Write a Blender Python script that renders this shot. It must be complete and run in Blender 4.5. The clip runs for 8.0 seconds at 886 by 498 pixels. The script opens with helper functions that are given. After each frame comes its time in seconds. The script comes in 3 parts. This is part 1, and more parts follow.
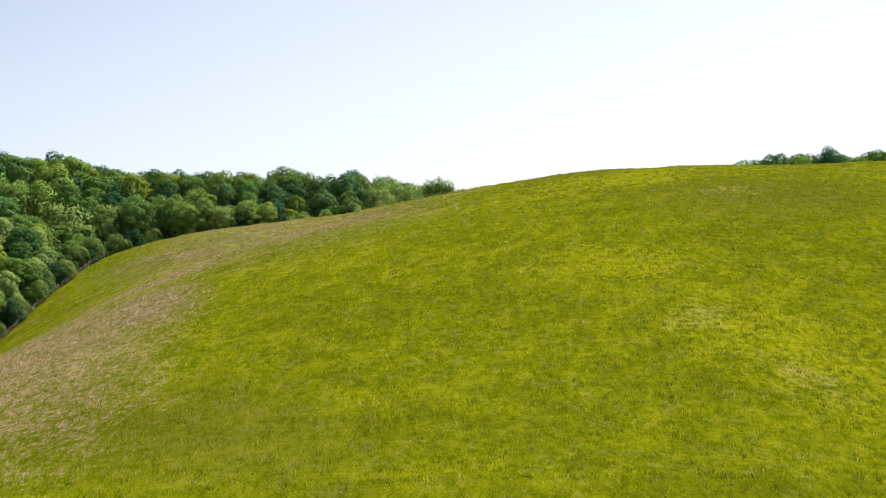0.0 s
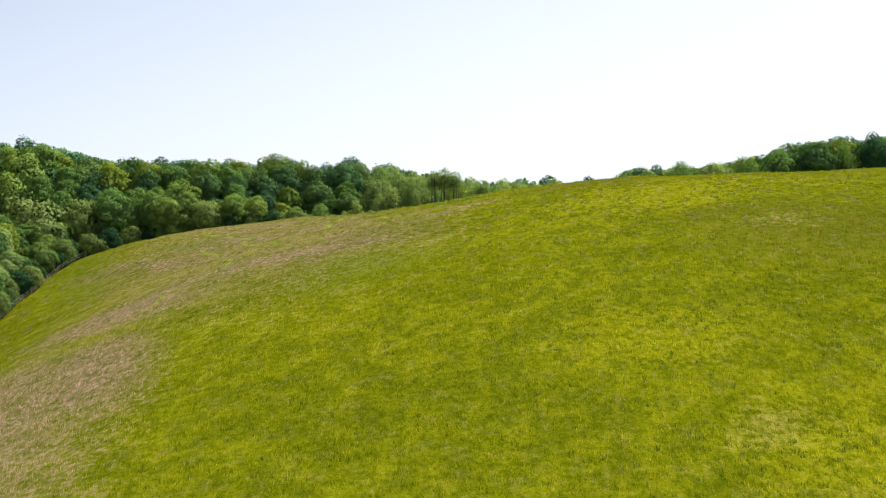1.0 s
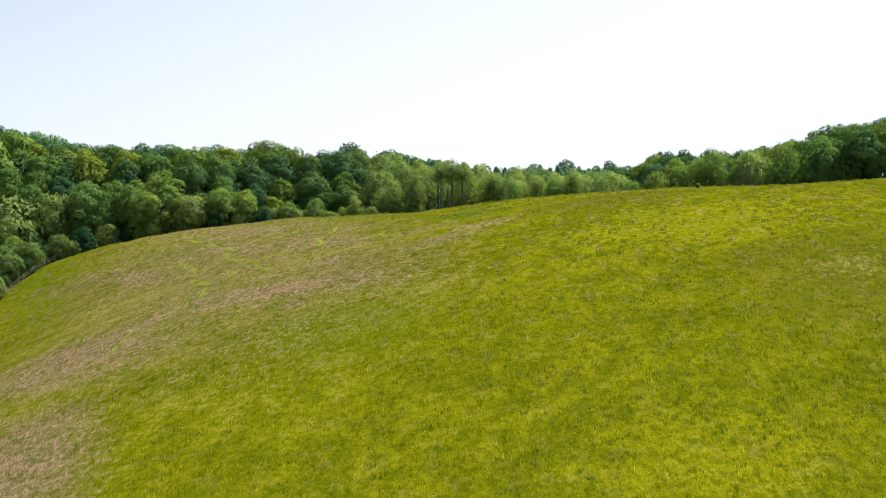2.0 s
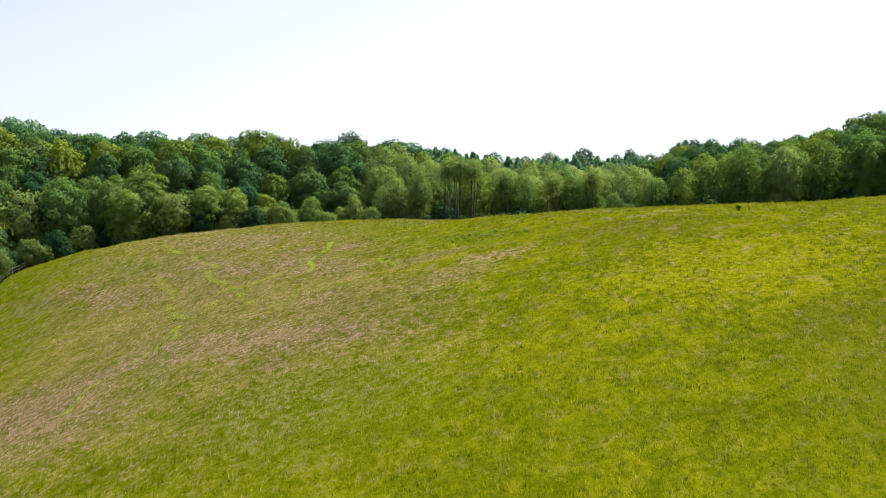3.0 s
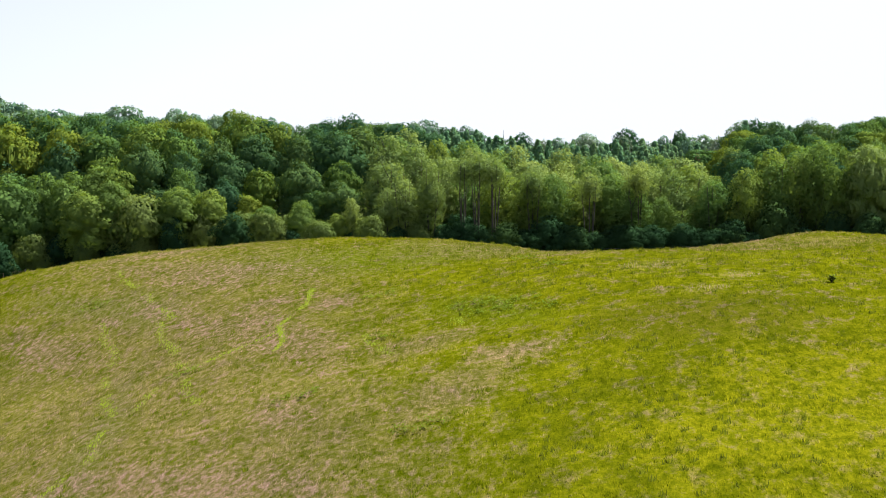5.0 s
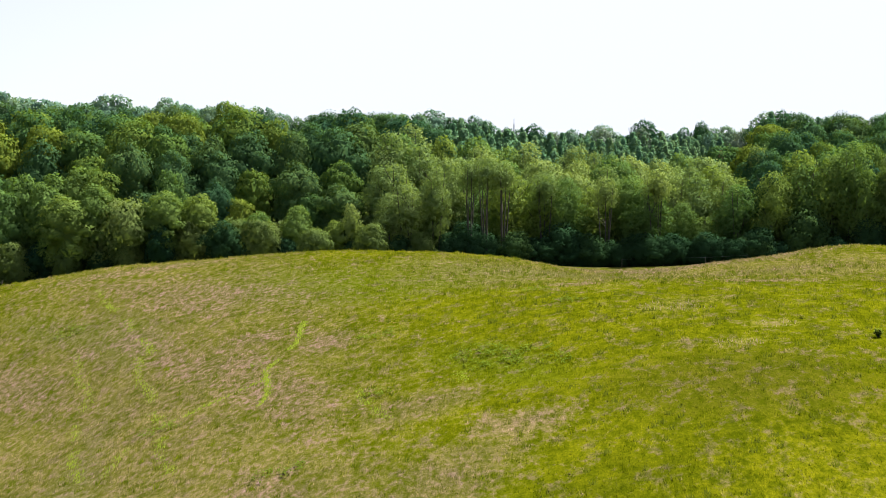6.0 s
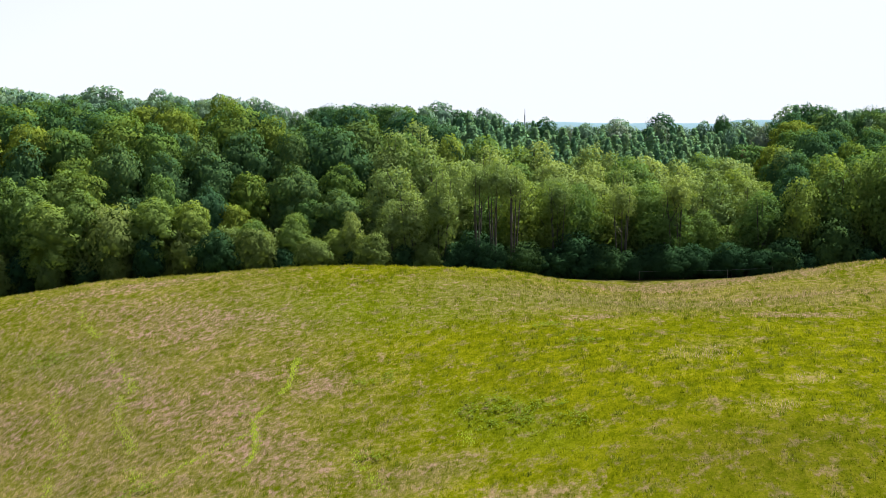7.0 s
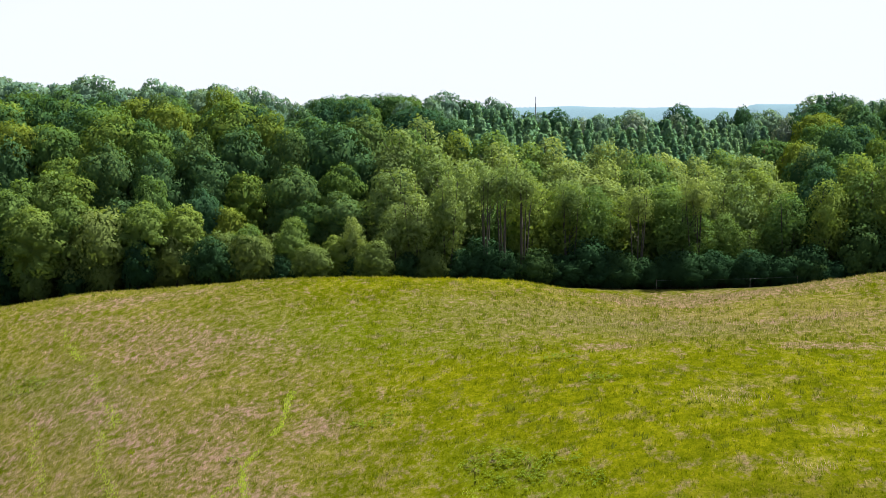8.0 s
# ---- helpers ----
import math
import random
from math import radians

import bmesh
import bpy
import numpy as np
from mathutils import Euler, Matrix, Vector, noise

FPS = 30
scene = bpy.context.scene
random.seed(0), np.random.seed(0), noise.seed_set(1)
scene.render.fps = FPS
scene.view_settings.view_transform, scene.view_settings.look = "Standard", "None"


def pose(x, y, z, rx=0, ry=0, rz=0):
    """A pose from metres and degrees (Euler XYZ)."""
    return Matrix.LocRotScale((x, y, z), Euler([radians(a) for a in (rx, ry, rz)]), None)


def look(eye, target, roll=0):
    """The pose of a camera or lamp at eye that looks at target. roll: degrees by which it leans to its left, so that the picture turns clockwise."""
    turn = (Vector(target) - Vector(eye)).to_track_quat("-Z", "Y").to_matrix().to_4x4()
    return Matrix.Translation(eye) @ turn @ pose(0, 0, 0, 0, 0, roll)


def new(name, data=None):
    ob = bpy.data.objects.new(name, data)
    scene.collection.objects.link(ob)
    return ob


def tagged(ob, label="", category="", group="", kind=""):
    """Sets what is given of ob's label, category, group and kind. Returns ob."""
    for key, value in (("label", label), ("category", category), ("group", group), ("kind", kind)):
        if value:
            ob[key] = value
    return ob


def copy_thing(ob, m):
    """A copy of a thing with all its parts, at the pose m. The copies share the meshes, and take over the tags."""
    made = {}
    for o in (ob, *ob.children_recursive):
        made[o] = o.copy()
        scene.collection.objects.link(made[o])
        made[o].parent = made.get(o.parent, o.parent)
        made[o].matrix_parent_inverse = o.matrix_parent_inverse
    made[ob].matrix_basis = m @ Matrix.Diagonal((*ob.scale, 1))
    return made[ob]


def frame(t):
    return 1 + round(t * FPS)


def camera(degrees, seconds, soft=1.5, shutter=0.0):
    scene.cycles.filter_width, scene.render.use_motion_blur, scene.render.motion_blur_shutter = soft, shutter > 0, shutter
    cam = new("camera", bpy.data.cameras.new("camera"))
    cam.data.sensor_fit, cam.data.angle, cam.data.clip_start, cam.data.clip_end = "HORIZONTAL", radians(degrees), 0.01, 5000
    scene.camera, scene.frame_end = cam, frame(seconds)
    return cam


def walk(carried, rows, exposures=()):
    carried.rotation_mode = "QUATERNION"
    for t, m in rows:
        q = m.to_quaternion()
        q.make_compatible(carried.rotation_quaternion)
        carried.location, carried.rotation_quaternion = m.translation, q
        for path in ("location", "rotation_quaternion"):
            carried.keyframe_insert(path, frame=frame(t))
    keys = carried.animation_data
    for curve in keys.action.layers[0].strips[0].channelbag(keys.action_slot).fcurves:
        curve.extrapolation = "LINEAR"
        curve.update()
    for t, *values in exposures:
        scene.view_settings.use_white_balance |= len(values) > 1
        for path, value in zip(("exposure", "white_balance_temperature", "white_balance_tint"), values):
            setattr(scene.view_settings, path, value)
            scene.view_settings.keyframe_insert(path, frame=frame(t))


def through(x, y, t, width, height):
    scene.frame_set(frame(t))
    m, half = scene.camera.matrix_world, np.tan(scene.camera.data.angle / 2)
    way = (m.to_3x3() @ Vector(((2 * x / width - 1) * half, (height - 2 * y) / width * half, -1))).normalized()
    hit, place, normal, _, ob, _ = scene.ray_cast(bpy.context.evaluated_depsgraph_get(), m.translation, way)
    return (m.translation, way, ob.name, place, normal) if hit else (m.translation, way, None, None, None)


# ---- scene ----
cam = camera(30.0, 8.0, soft=0.85)
PATH = [
    (0.0, -0.00, -0.00, 40.00, 0.00, 9.72, 0.41),
    (0.5, 0.34, 14.75, 48.11, 0.16, 8.76, 0.42),
    (1.0, 0.69, 29.99, 56.23, 0.33, 7.76, 0.49),
    (1.5, 1.40, 45.29, 64.05, 0.60, 6.70, 0.55),
    (3.0, 1.36, 83.24, 82.95, 1.01, 3.85, 0.35),
    (3.5, 2.15, 95.68, 88.70, 1.35, 2.93, 0.22),
    (4.0, 2.81, 107.17, 93.09, 1.68, 2.15, 0.12),
    (4.5, 3.20, 117.32, 97.39, 1.96, 1.32, -0.01),
    (6.0, 3.66, 141.46, 110.30, 2.62, -1.48, -0.23),
    (6.5, 3.57, 148.18, 113.83, 2.79, -2.35, -0.29),
    (7.0, 3.51, 154.23, 117.28, 2.97, -3.17, -0.32),
    (7.5, 3.42, 159.13, 120.38, 3.14, -4.04, -0.33),
    (8.0, 3.37, 165.33, 122.63, 3.32, -4.71, -0.28),
]
walk(cam, [(t, pose(x, y, z, 90 + pitch, roll, yaw)) for t, x, y, z, yaw, pitch, roll in PATH],
     exposures=[(0.0, 1.71), (1.5, 1.66), (3.5, 1.66), (8.0, 1.57)])

# ---- light ----
SUN_AZ, SUN_EL = 48.0, 59.0          # degrees clockwise from straight ahead (+y), and above the horizon
world = bpy.data.worlds.new("sky")
scene.world = world
world.use_nodes = True
wn, wl = world.node_tree.nodes, world.node_tree.links
sky = wn.new("ShaderNodeTexSky")
sky.sky_type, sky.sun_disc = "NISHITA", False
sky.sun_elevation, sky.sun_rotation = radians(SUN_EL), radians(SUN_AZ)
sky.air_density, sky.dust_density, sky.ozone_density, sky.altitude = 1.0, 1.0, 1.0, 120
wn["Background"].inputs["Strength"].default_value = 0.037
haze = wn.new("ShaderNodeMix")                       # thin high cloud that whitens the blue
haze.data_type = "RGBA"
veil = wn.new("ShaderNodeVectorMath")                # the veil thickens towards the sun and the horizon
veil.operation = "DOT_PRODUCT"
aim = wn.new("ShaderNodeTexCoord")
wl.new(aim.outputs["Generated"], veil.inputs[0])
veil.inputs[1].default_value = (0.46, 0.40, -1.15)
thick = wn.new("ShaderNodeMapRange")
thick.inputs[1].default_value, thick.inputs[2].default_value = -0.16, 0.18
thick.inputs[3].default_value, thick.inputs[4].default_value = 0.32, 1.0
wl.new(veil.outputs["Value"], thick.inputs[0])
wl.new(thick.outputs[0], haze.inputs[0])
haze.inputs[7].default_value = (8.6, 9.1, 10.2, 1)
wl.new(sky.outputs["Color"], haze.inputs[6])
wl.new(haze.outputs[2], wn["Background"].inputs["Color"])
sun_data = bpy.data.lights.new("sun", "SUN")
sun_data.energy, sun_data.angle, sun_data.color = 5.0, radians(0.6), (1.0, 0.95, 0.86)
sun = new("sun", sun_data)
_a, _e = radians(SUN_AZ), radians(SUN_EL)
sun.matrix_world = look((math.sin(_a) * math.cos(_e) * 900, math.cos(_a) * math.cos(_e) * 900, math.sin(_e) * 900), (0, 0, 0))

# ---- noise and land form ----
def hash2(i, j, seed):
    h = (i.astype(np.int64) * 374761393 + j.astype(np.int64) * 668265263 + seed * 974634543) & 0x7FFFFFFF
    h = ((h ^ (h >> 13)) * 1274126177) & 0x7FFFFFFF
    return ((h ^ (h >> 16)) & 0xFFFF) / 65535.0


def vnoise(x, y, scale, seed):
    """Smooth value noise, 0 to 1."""
    x, y = np.asarray(x, float) / scale, np.asarray(y, float) / scale
    i, j = np.floor(x), np.floor(y)
    u, v = x - i, y - j
    u, v = u * u * (3 - 2 * u), v * v * (3 - 2 * v)
    a, b = hash2(i, j, seed), hash2(i + 1, j, seed)
    c, d = hash2(i, j + 1, seed), hash2(i + 1, j + 1, seed)
    return (a * (1 - u) + b * u) * (1 - v) + (c * (1 - u) + d * u) * v


def smooth(a, b, x):
    s = np.clip((x - a) / (b - a), 0, 1)
    return s * s * (3 - 2 * s)


def softclip(x, lo, hi, k):
    """x kept between lo and hi, bending over within about k."""
    x = hi - k * np.logaddexp(0, (hi - x) / k)
    return lo + k * np.logaddexp(0, (x - lo) / k)


HILL = {(0, 0): 88.09, (0, 1): 23.22, (0, 2): -6.59, (0, 3): -0.07, (0, 4): 0.03, (1, 0): 7.07, (1, 1): 0.75, (1, 2): -5.14,
        (1, 3): -1.72, (2, 0): -3.40, (2, 1): 0.57, (2, 2): 1.02, (3, 0): 0.61, (3, 1): 0.29}


# Swells and hollows of the hill: x, y, half widths, height
SWELLS = [(14, 343, 14, 14, -2.0), (47, 350, 14, 14, 1.5), (46, 300, 14, 14, -0.5), (11, 287, 14, 15, 0.7), (-40, 292, 12, 14, -1.1), (-102, 336, 14, 24, -5.0),
          (-76, 310, 8, 20, 1.5), (-60, 333, 20, 16, 1.3), (20, 326, 20, 16, -1.65), (58, 272, 14, 26, -0.6), (51, 335, 14, 26, -0.5), (-26, 326, 14, 26, 0.3),
          (-40, 353, 12, 12, -0.7), (9, 353, 12, 12, 0.3),
          (24, 266, 12, 12, 0.8), (42, 256, 12, 12, 0.4), (5, 306, 9, 8, 0.3), (-21, 343, 10, 7, 0.55)]
BROW = [(1, 345, 8, 6, 0.45), (24, 358, 15, 5, 1.0), (44, 347, 10, 8, 0.7), (-51, 350, 12, 6, -0.8), (-37, 350, 8, 5, -0.4)]


def land(x, y, relief=True):
    """Height of the ground: the pasture hill, the wooded rise behind it, and flat country out to the horizon."""
    x, y = np.asarray(x, float), np.asarray(y, float)
    crest = 334.0 + 6.0 * smooth(-18, -46, x)
    xs, ys = softclip(x, -88, 66, 5.0), softclip(y, 112, crest, 5.0)
    u, v = xs / 40.0, (ys - 240) / 90.0
    z = sum(c * u ** i * v ** j for (i, j), c in HILL.items())
    z = z - 0.36 * np.maximum(0, 112 - np.maximum(y, -60))                      # the slope goes on down below the start
    z = z - 0.0045 * np.clip(y - crest, 0, 30) ** 2                           # over the crest
    for sx, sy, rx, ry, up in SWELLS + BROW:
        z = z + up * np.exp(-((x - sx) / rx) ** 2 - ((y - sy) / ry) ** 2)
    wood = smooth(353, 372, y)
    rise = 98 + 0.24 * np.clip(y - 360, 0, 60) + 5.0 * smooth(30, 95, x) - 4.0 * smooth(-40, -80, x)
    z = z * (1 - wood) + rise * wood
    z = z - np.clip(-90 - x, 0, 310) * 0.16 * smooth(-90, -130, x)
    z = z + (123.7 + 0.7 * smooth(39, 41, x) - z) * np.exp(-((y - 458) / 17) ** 2) * smooth(420, 440, y) * (1 - smooth(200, 300, np.abs(x)))   # far ridge, brought in close to fit the camera's view
    far = smooth(470, 900, y)
    z = z * (1 - far) + 96 * far
    near = smooth(-60, -400, y)
    z = z * (1 - near) + -40 * near
    if relief:
        z = z + (vnoise(x, y, 9, 3) - 0.5) * 0.5 + (vnoise(x, y, 3.1, 4) - 0.5) * 0.18
    return z


def ground_at(x, y):
    return float(land(np.array([x]), np.array([y]))[0])


# ---- materials ----
def material(name):
    m = bpy.data.materials.new(name)
    m.use_nodes = True
    nt = m.node_tree
    return m, nt, nt.nodes["Principled BSDF"]


def node(nt, kind, **values):
    n = nt.nodes.new(kind)
    for k, v in values.items():
        n.inputs[k.replace("_", " ")].default_value = v
    return n


def ramp(nt, fac, stops):
    r = nt.nodes.new("ShaderNodeValToRGB")
    el = r.color_ramp.elements
    while len(el) < len(stops):
        el.new(0.5)
    for e, (p, c) in zip(el, stops):
        e.position, e.color = p, (*c, 1)
    nt.links.new(fac, r.inputs[0])
    return r.outputs[0]


def mix(nt, fac, a, b, mode="MIX"):
    m = nt.nodes.new("ShaderNodeMix")
    m.data_type, m.blend_type = "RGBA", mode
    for sock, v in ((m.inputs[0], fac), (m.inputs[6], a), (m.inputs[7], b)):
        if isinstance(v, (int, float)):
            sock.default_value = v
        elif isinstance(v, tuple):
            sock.default_value = (*v, 1)
        else:
            nt.links.new(v, sock)
    return m.outputs[2]


def math_node(nt, op, a, b=0.0, c=0.0):
    m = nt.nodes.new("ShaderNodeMath")
    m.operation = op
    for sock, v in zip(m.inputs, (a, b, c)):
        if isinstance(v, (int, float)):
            sock.default_value = v
        else:
            nt.links.new(v, sock)
    return m.outputs[0]


def noise_fac(nt, vec, scale, detail=3.0, rough=0.6):
    n = node(nt, "ShaderNodeTexNoise", Scale=scale, Detail=detail, Roughness=rough)
    nt.links.new(vec, n.inputs["Vector"])
    return n.outputs["Fac"]


def leaf_material(name, dark, light, warm, through=0.3):
    """Leaves: colour varies from tree to tree and from clump to clump, and light shines through them."""
    m, nt, bsdf = material(name)
    info = nt.nodes.new("ShaderNodeObjectInfo")
    geo = nt.nodes.new("ShaderNodeNewGeometry")
    n = noise_fac(nt, geo.outputs["Position"], 0.45)
    per = math_node(nt, "ADD", math_node(nt, "MULTIPLY", info.outputs["Random"], 0.75), math_node(nt, "MULTIPLY", geo.outputs["Random Per Island"], 0.25))
    col = ramp(nt, per, [(0.0, dark), (0.6, light), (1.0, warm)])
    col = mix(nt, math_node(nt, "MULTIPLY", n, 0.35), col, dark)
    nt.links.new(col, bsdf.inputs["Base Color"])
    bsdf.inputs["Roughness"].default_value = 0.9
    bsdf.inputs["Specular IOR Level"].default_value = 0.0
    tr = nt.nodes.new("ShaderNodeBsdfTranslucent")
    nt.links.new(mix(nt, 1.0, col, (1.0, 1.0, 0.45), "MULTIPLY"), tr.inputs["Color"])
    ms = nt.nodes.new("ShaderNodeMixShader")
    ms.inputs[0].default_value = through
    out = nt.nodes["Material Output"]
    nt.links.new(bsdf.outputs[0], ms.inputs[1])
    nt.links.new(tr.outputs[0], ms.inputs[2])
    nt.links.new(ms.outputs[0], out.inputs["Surface"])
    return m


def plain_leaf(name, a, b):
    m, nt, bsdf = material(name)
    geo = nt.nodes.new("ShaderNodeNewGeometry")
    nt.links.new(ramp(nt, geo.outputs["Random Per Island"], [(0.0, a), (1.0, b)]), bsdf.inputs["Base Color"])
    bsdf.inputs["Roughness"].default_value, bsdf.inputs["Specular IOR Level"].default_value = 1.0, 0.0
    return m


def bark_material(name, a, b):
    m, nt, bsdf = material(name)
    geo = nt.nodes.new("ShaderNodeNewGeometry")
    mp = node(nt, "ShaderNodeMapping")
    mp.inputs["Scale"].default_value = (6, 6, 1.2)
    nt.links.new(geo.outputs["Position"], mp.inputs["Vector"])
    n = noise_fac(nt, mp.outputs[0], 1.0, 4)
    nt.links.new(ramp(nt, n, [(0.3, a), (0.7, b)]), bsdf.inputs["Base Color"])
    bsdf.inputs["Roughness"].default_value = 0.9
    bump = node(nt, "ShaderNodeBump", Strength=0.6, Distance=0.05)
    nt.links.new(n, bump.inputs["Height"])
    nt.links.new(bump.outputs[0], bsdf.inputs["Normal"])
    return m


# The dark tones of beech and oak take in some of the blue of shade.
BEECH = leaf_material("beech_leaves", (0.030, 0.080, 0.036), (0.088, 0.146, 0.028), (0.158, 0.188, 0.020))
OAK = leaf_material("oak_leaves", (0.022, 0.064, 0.038), (0.050, 0.104, 0.040), (0.106, 0.150, 0.032))
# Skyline leaves carry the pale blue of haze in their colour.
HAZED_LEAVES = leaf_material("haze_toned_leaves", (0.074, 0.142, 0.106), (0.118, 0.194, 0.136), (0.160, 0.228, 0.136))
ALDER = leaf_material("alder_leaves", (0.118, 0.184, 0.066), (0.176, 0.240, 0.080), (0.226, 0.284, 0.084), 0.4)
ASH = leaf_material("ash_leaves", (0.070, 0.138, 0.044), (0.130, 0.198, 0.050), (0.190, 0.246, 0.048), 0.42)
WILLOW = leaf_material("willow_leaves", (0.080, 0.126, 0.040), (0.120, 0.168, 0.050), (0.168, 0.214, 0.066), 0.42)
SPRUCE = leaf_material("spruce_needles", (0.080, 0.180, 0.104), (0.124, 0.226, 0.118), (0.164, 0.250, 0.116))
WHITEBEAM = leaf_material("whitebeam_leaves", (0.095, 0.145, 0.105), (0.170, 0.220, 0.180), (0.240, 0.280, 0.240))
# Hazel leaves are coloured darker, in place of the shade under the wood's edge.
SHADE_HAZEL = leaf_material("shade_dark_hazel_leaves", (0.014, 0.040, 0.020), (0.026, 0.058, 0.022), (0.054, 0.090, 0.022), 0.15)
BARK = bark_material("grey_brown_bark", (0.022, 0.019, 0.016), (0.058, 0.050, 0.040))
# Leaves of the far ridge: the blue of distant haze is put into their colour.
HAZED_WOOD = leaf_material("haze_tinted_leaves", (0.105, 0.170, 0.220), (0.125, 0.195, 0.240), (0.140, 0.205, 0.240), 0.1)

# Patches on the pasture: x, y, half length, half width, degrees of turn
THICK = [(-45, 183, 48, 12, 102), (-35, 193, 24, 6, 101), (-43, 246, 24, 9, 117), (-22, 247, 20, 6, 139), (24, 345, 18, 6, 3), (-15, 259, 8, 2.7, 110),
         (-11, 239, 7, 2, 119), (-36, 253, 10, 5, 168)]
THIN = [(-22, 301, 7, 3.4, 162), (-41, 310, 4, 1.7, 130), (-21, 293, 5.4, 1.7, 145), (9, 308, 4, 1.8, 162), (29, 306, 5, 2.1, 177), (-33, 323, 19, 5, 144),
        (-28, 298, 31, 3.5, 122), (4, 264, 4, 3, 0), (-17, 233, 4.7, 1.8, 119), (-46, 305, 20, 4.5, 129),
        (-20, 287, 26, 4.5, 115), (-41, 336, 13, 2.6, 9), (-32, 318, 13, 3.2, 134), (-14, 294, 4.5, 3, 89), (30, 325, 18, 4, 0)]
HAZE = [(-32, 285, 62, 20, 100), (-20, 262, 36, 12, 110), (22, 325, 28, 16, 0), (-55, 314, 11, 3.5, 148), (-5, 271, 6, 3, 20), (-1, 255, 8, 4, 64)]
STRAW = [(17, 290, 3.0, 2.5, 71), (4, 263, 4.4, 2.7, 109), (22, 275, 2.2, 1.4, 167), (20, 293, 3.4, 2.0, 6), (30, 134, 4.9, 2.1, 108), (24, 151, 4.4, 3.0, 71),
         (-20, 347, 10, 1.5, 0), (21, 274, 2.2, 1.7, 0), (31, 318, 10, 1.5, 0), (38, 214, 5, 4, 0), (25, 281, 2.5, 1.5, 0)]
DULL = [(37, 211, 15, 8, 77), (31, 221, 6, 3.5, 75), (45, 206, 14, 12, 59), (20, 265, 9, 5.7, 145), (-21, 129, 16, 9, 132)]
BRIGHT = [(28, 236, 10, 8, 95), (30, 244, 11, 8, 133), (20, 238, 8, 6, 113), (18, 172, 6.4, 5.9, 0), (30, 142, 12, 6, 105), (-8, 345, 14, 3, 0)]
GREEN = [(-12, 318, 17, 7.8, 160), (-37, 311, 10, 3.4, 116), (-31, 261, 26, 2.2, 95), (-10, 216, 10, 7.6, 94), (-44, 317, 10, 2.6, 137), (-68, 329, 26, 5, 106),
         (2, 279, 7.7, 3.2, 123), (8, 322, 22, 8, 170)]


def patches(nt, px, py, shapes):
    """How deep a place lies in the nearest of some oval patches: over 0 inside."""
    total = None
    for x, y, a, b, turn in shapes:
        c, s = math.cos(radians(turn)), math.sin(radians(turn))
        dx, dy = math_node(nt, "SUBTRACT", px, x), math_node(nt, "SUBTRACT", py, y)
        u = math_node(nt, "MULTIPLY_ADD", dx, c / a, math_node(nt, "MULTIPLY", dy, s / a))
        v = math_node(nt, "MULTIPLY_ADD", dx, -s / b, math_node(nt, "MULTIPLY", dy, c / b))
        d = math_node(nt, "SUBTRACT", 1.0, math_node(nt, "MULTIPLY_ADD", u, u, math_node(nt, "MULTIPLY", v, v)))
        total = d if total is None else math_node(nt, "MAXIMUM", total, d)
    return math_node(nt, "MAXIMUM", total, -2.0)


def span(nt, value, lo, hi):
    r = nt.nodes.new("ShaderNodeMapRange")
    nt.links.new(value, r.inputs[0])
    r.inputs[1].default_value, r.inputs[2].default_value = lo, hi
    return r.outputs[0]


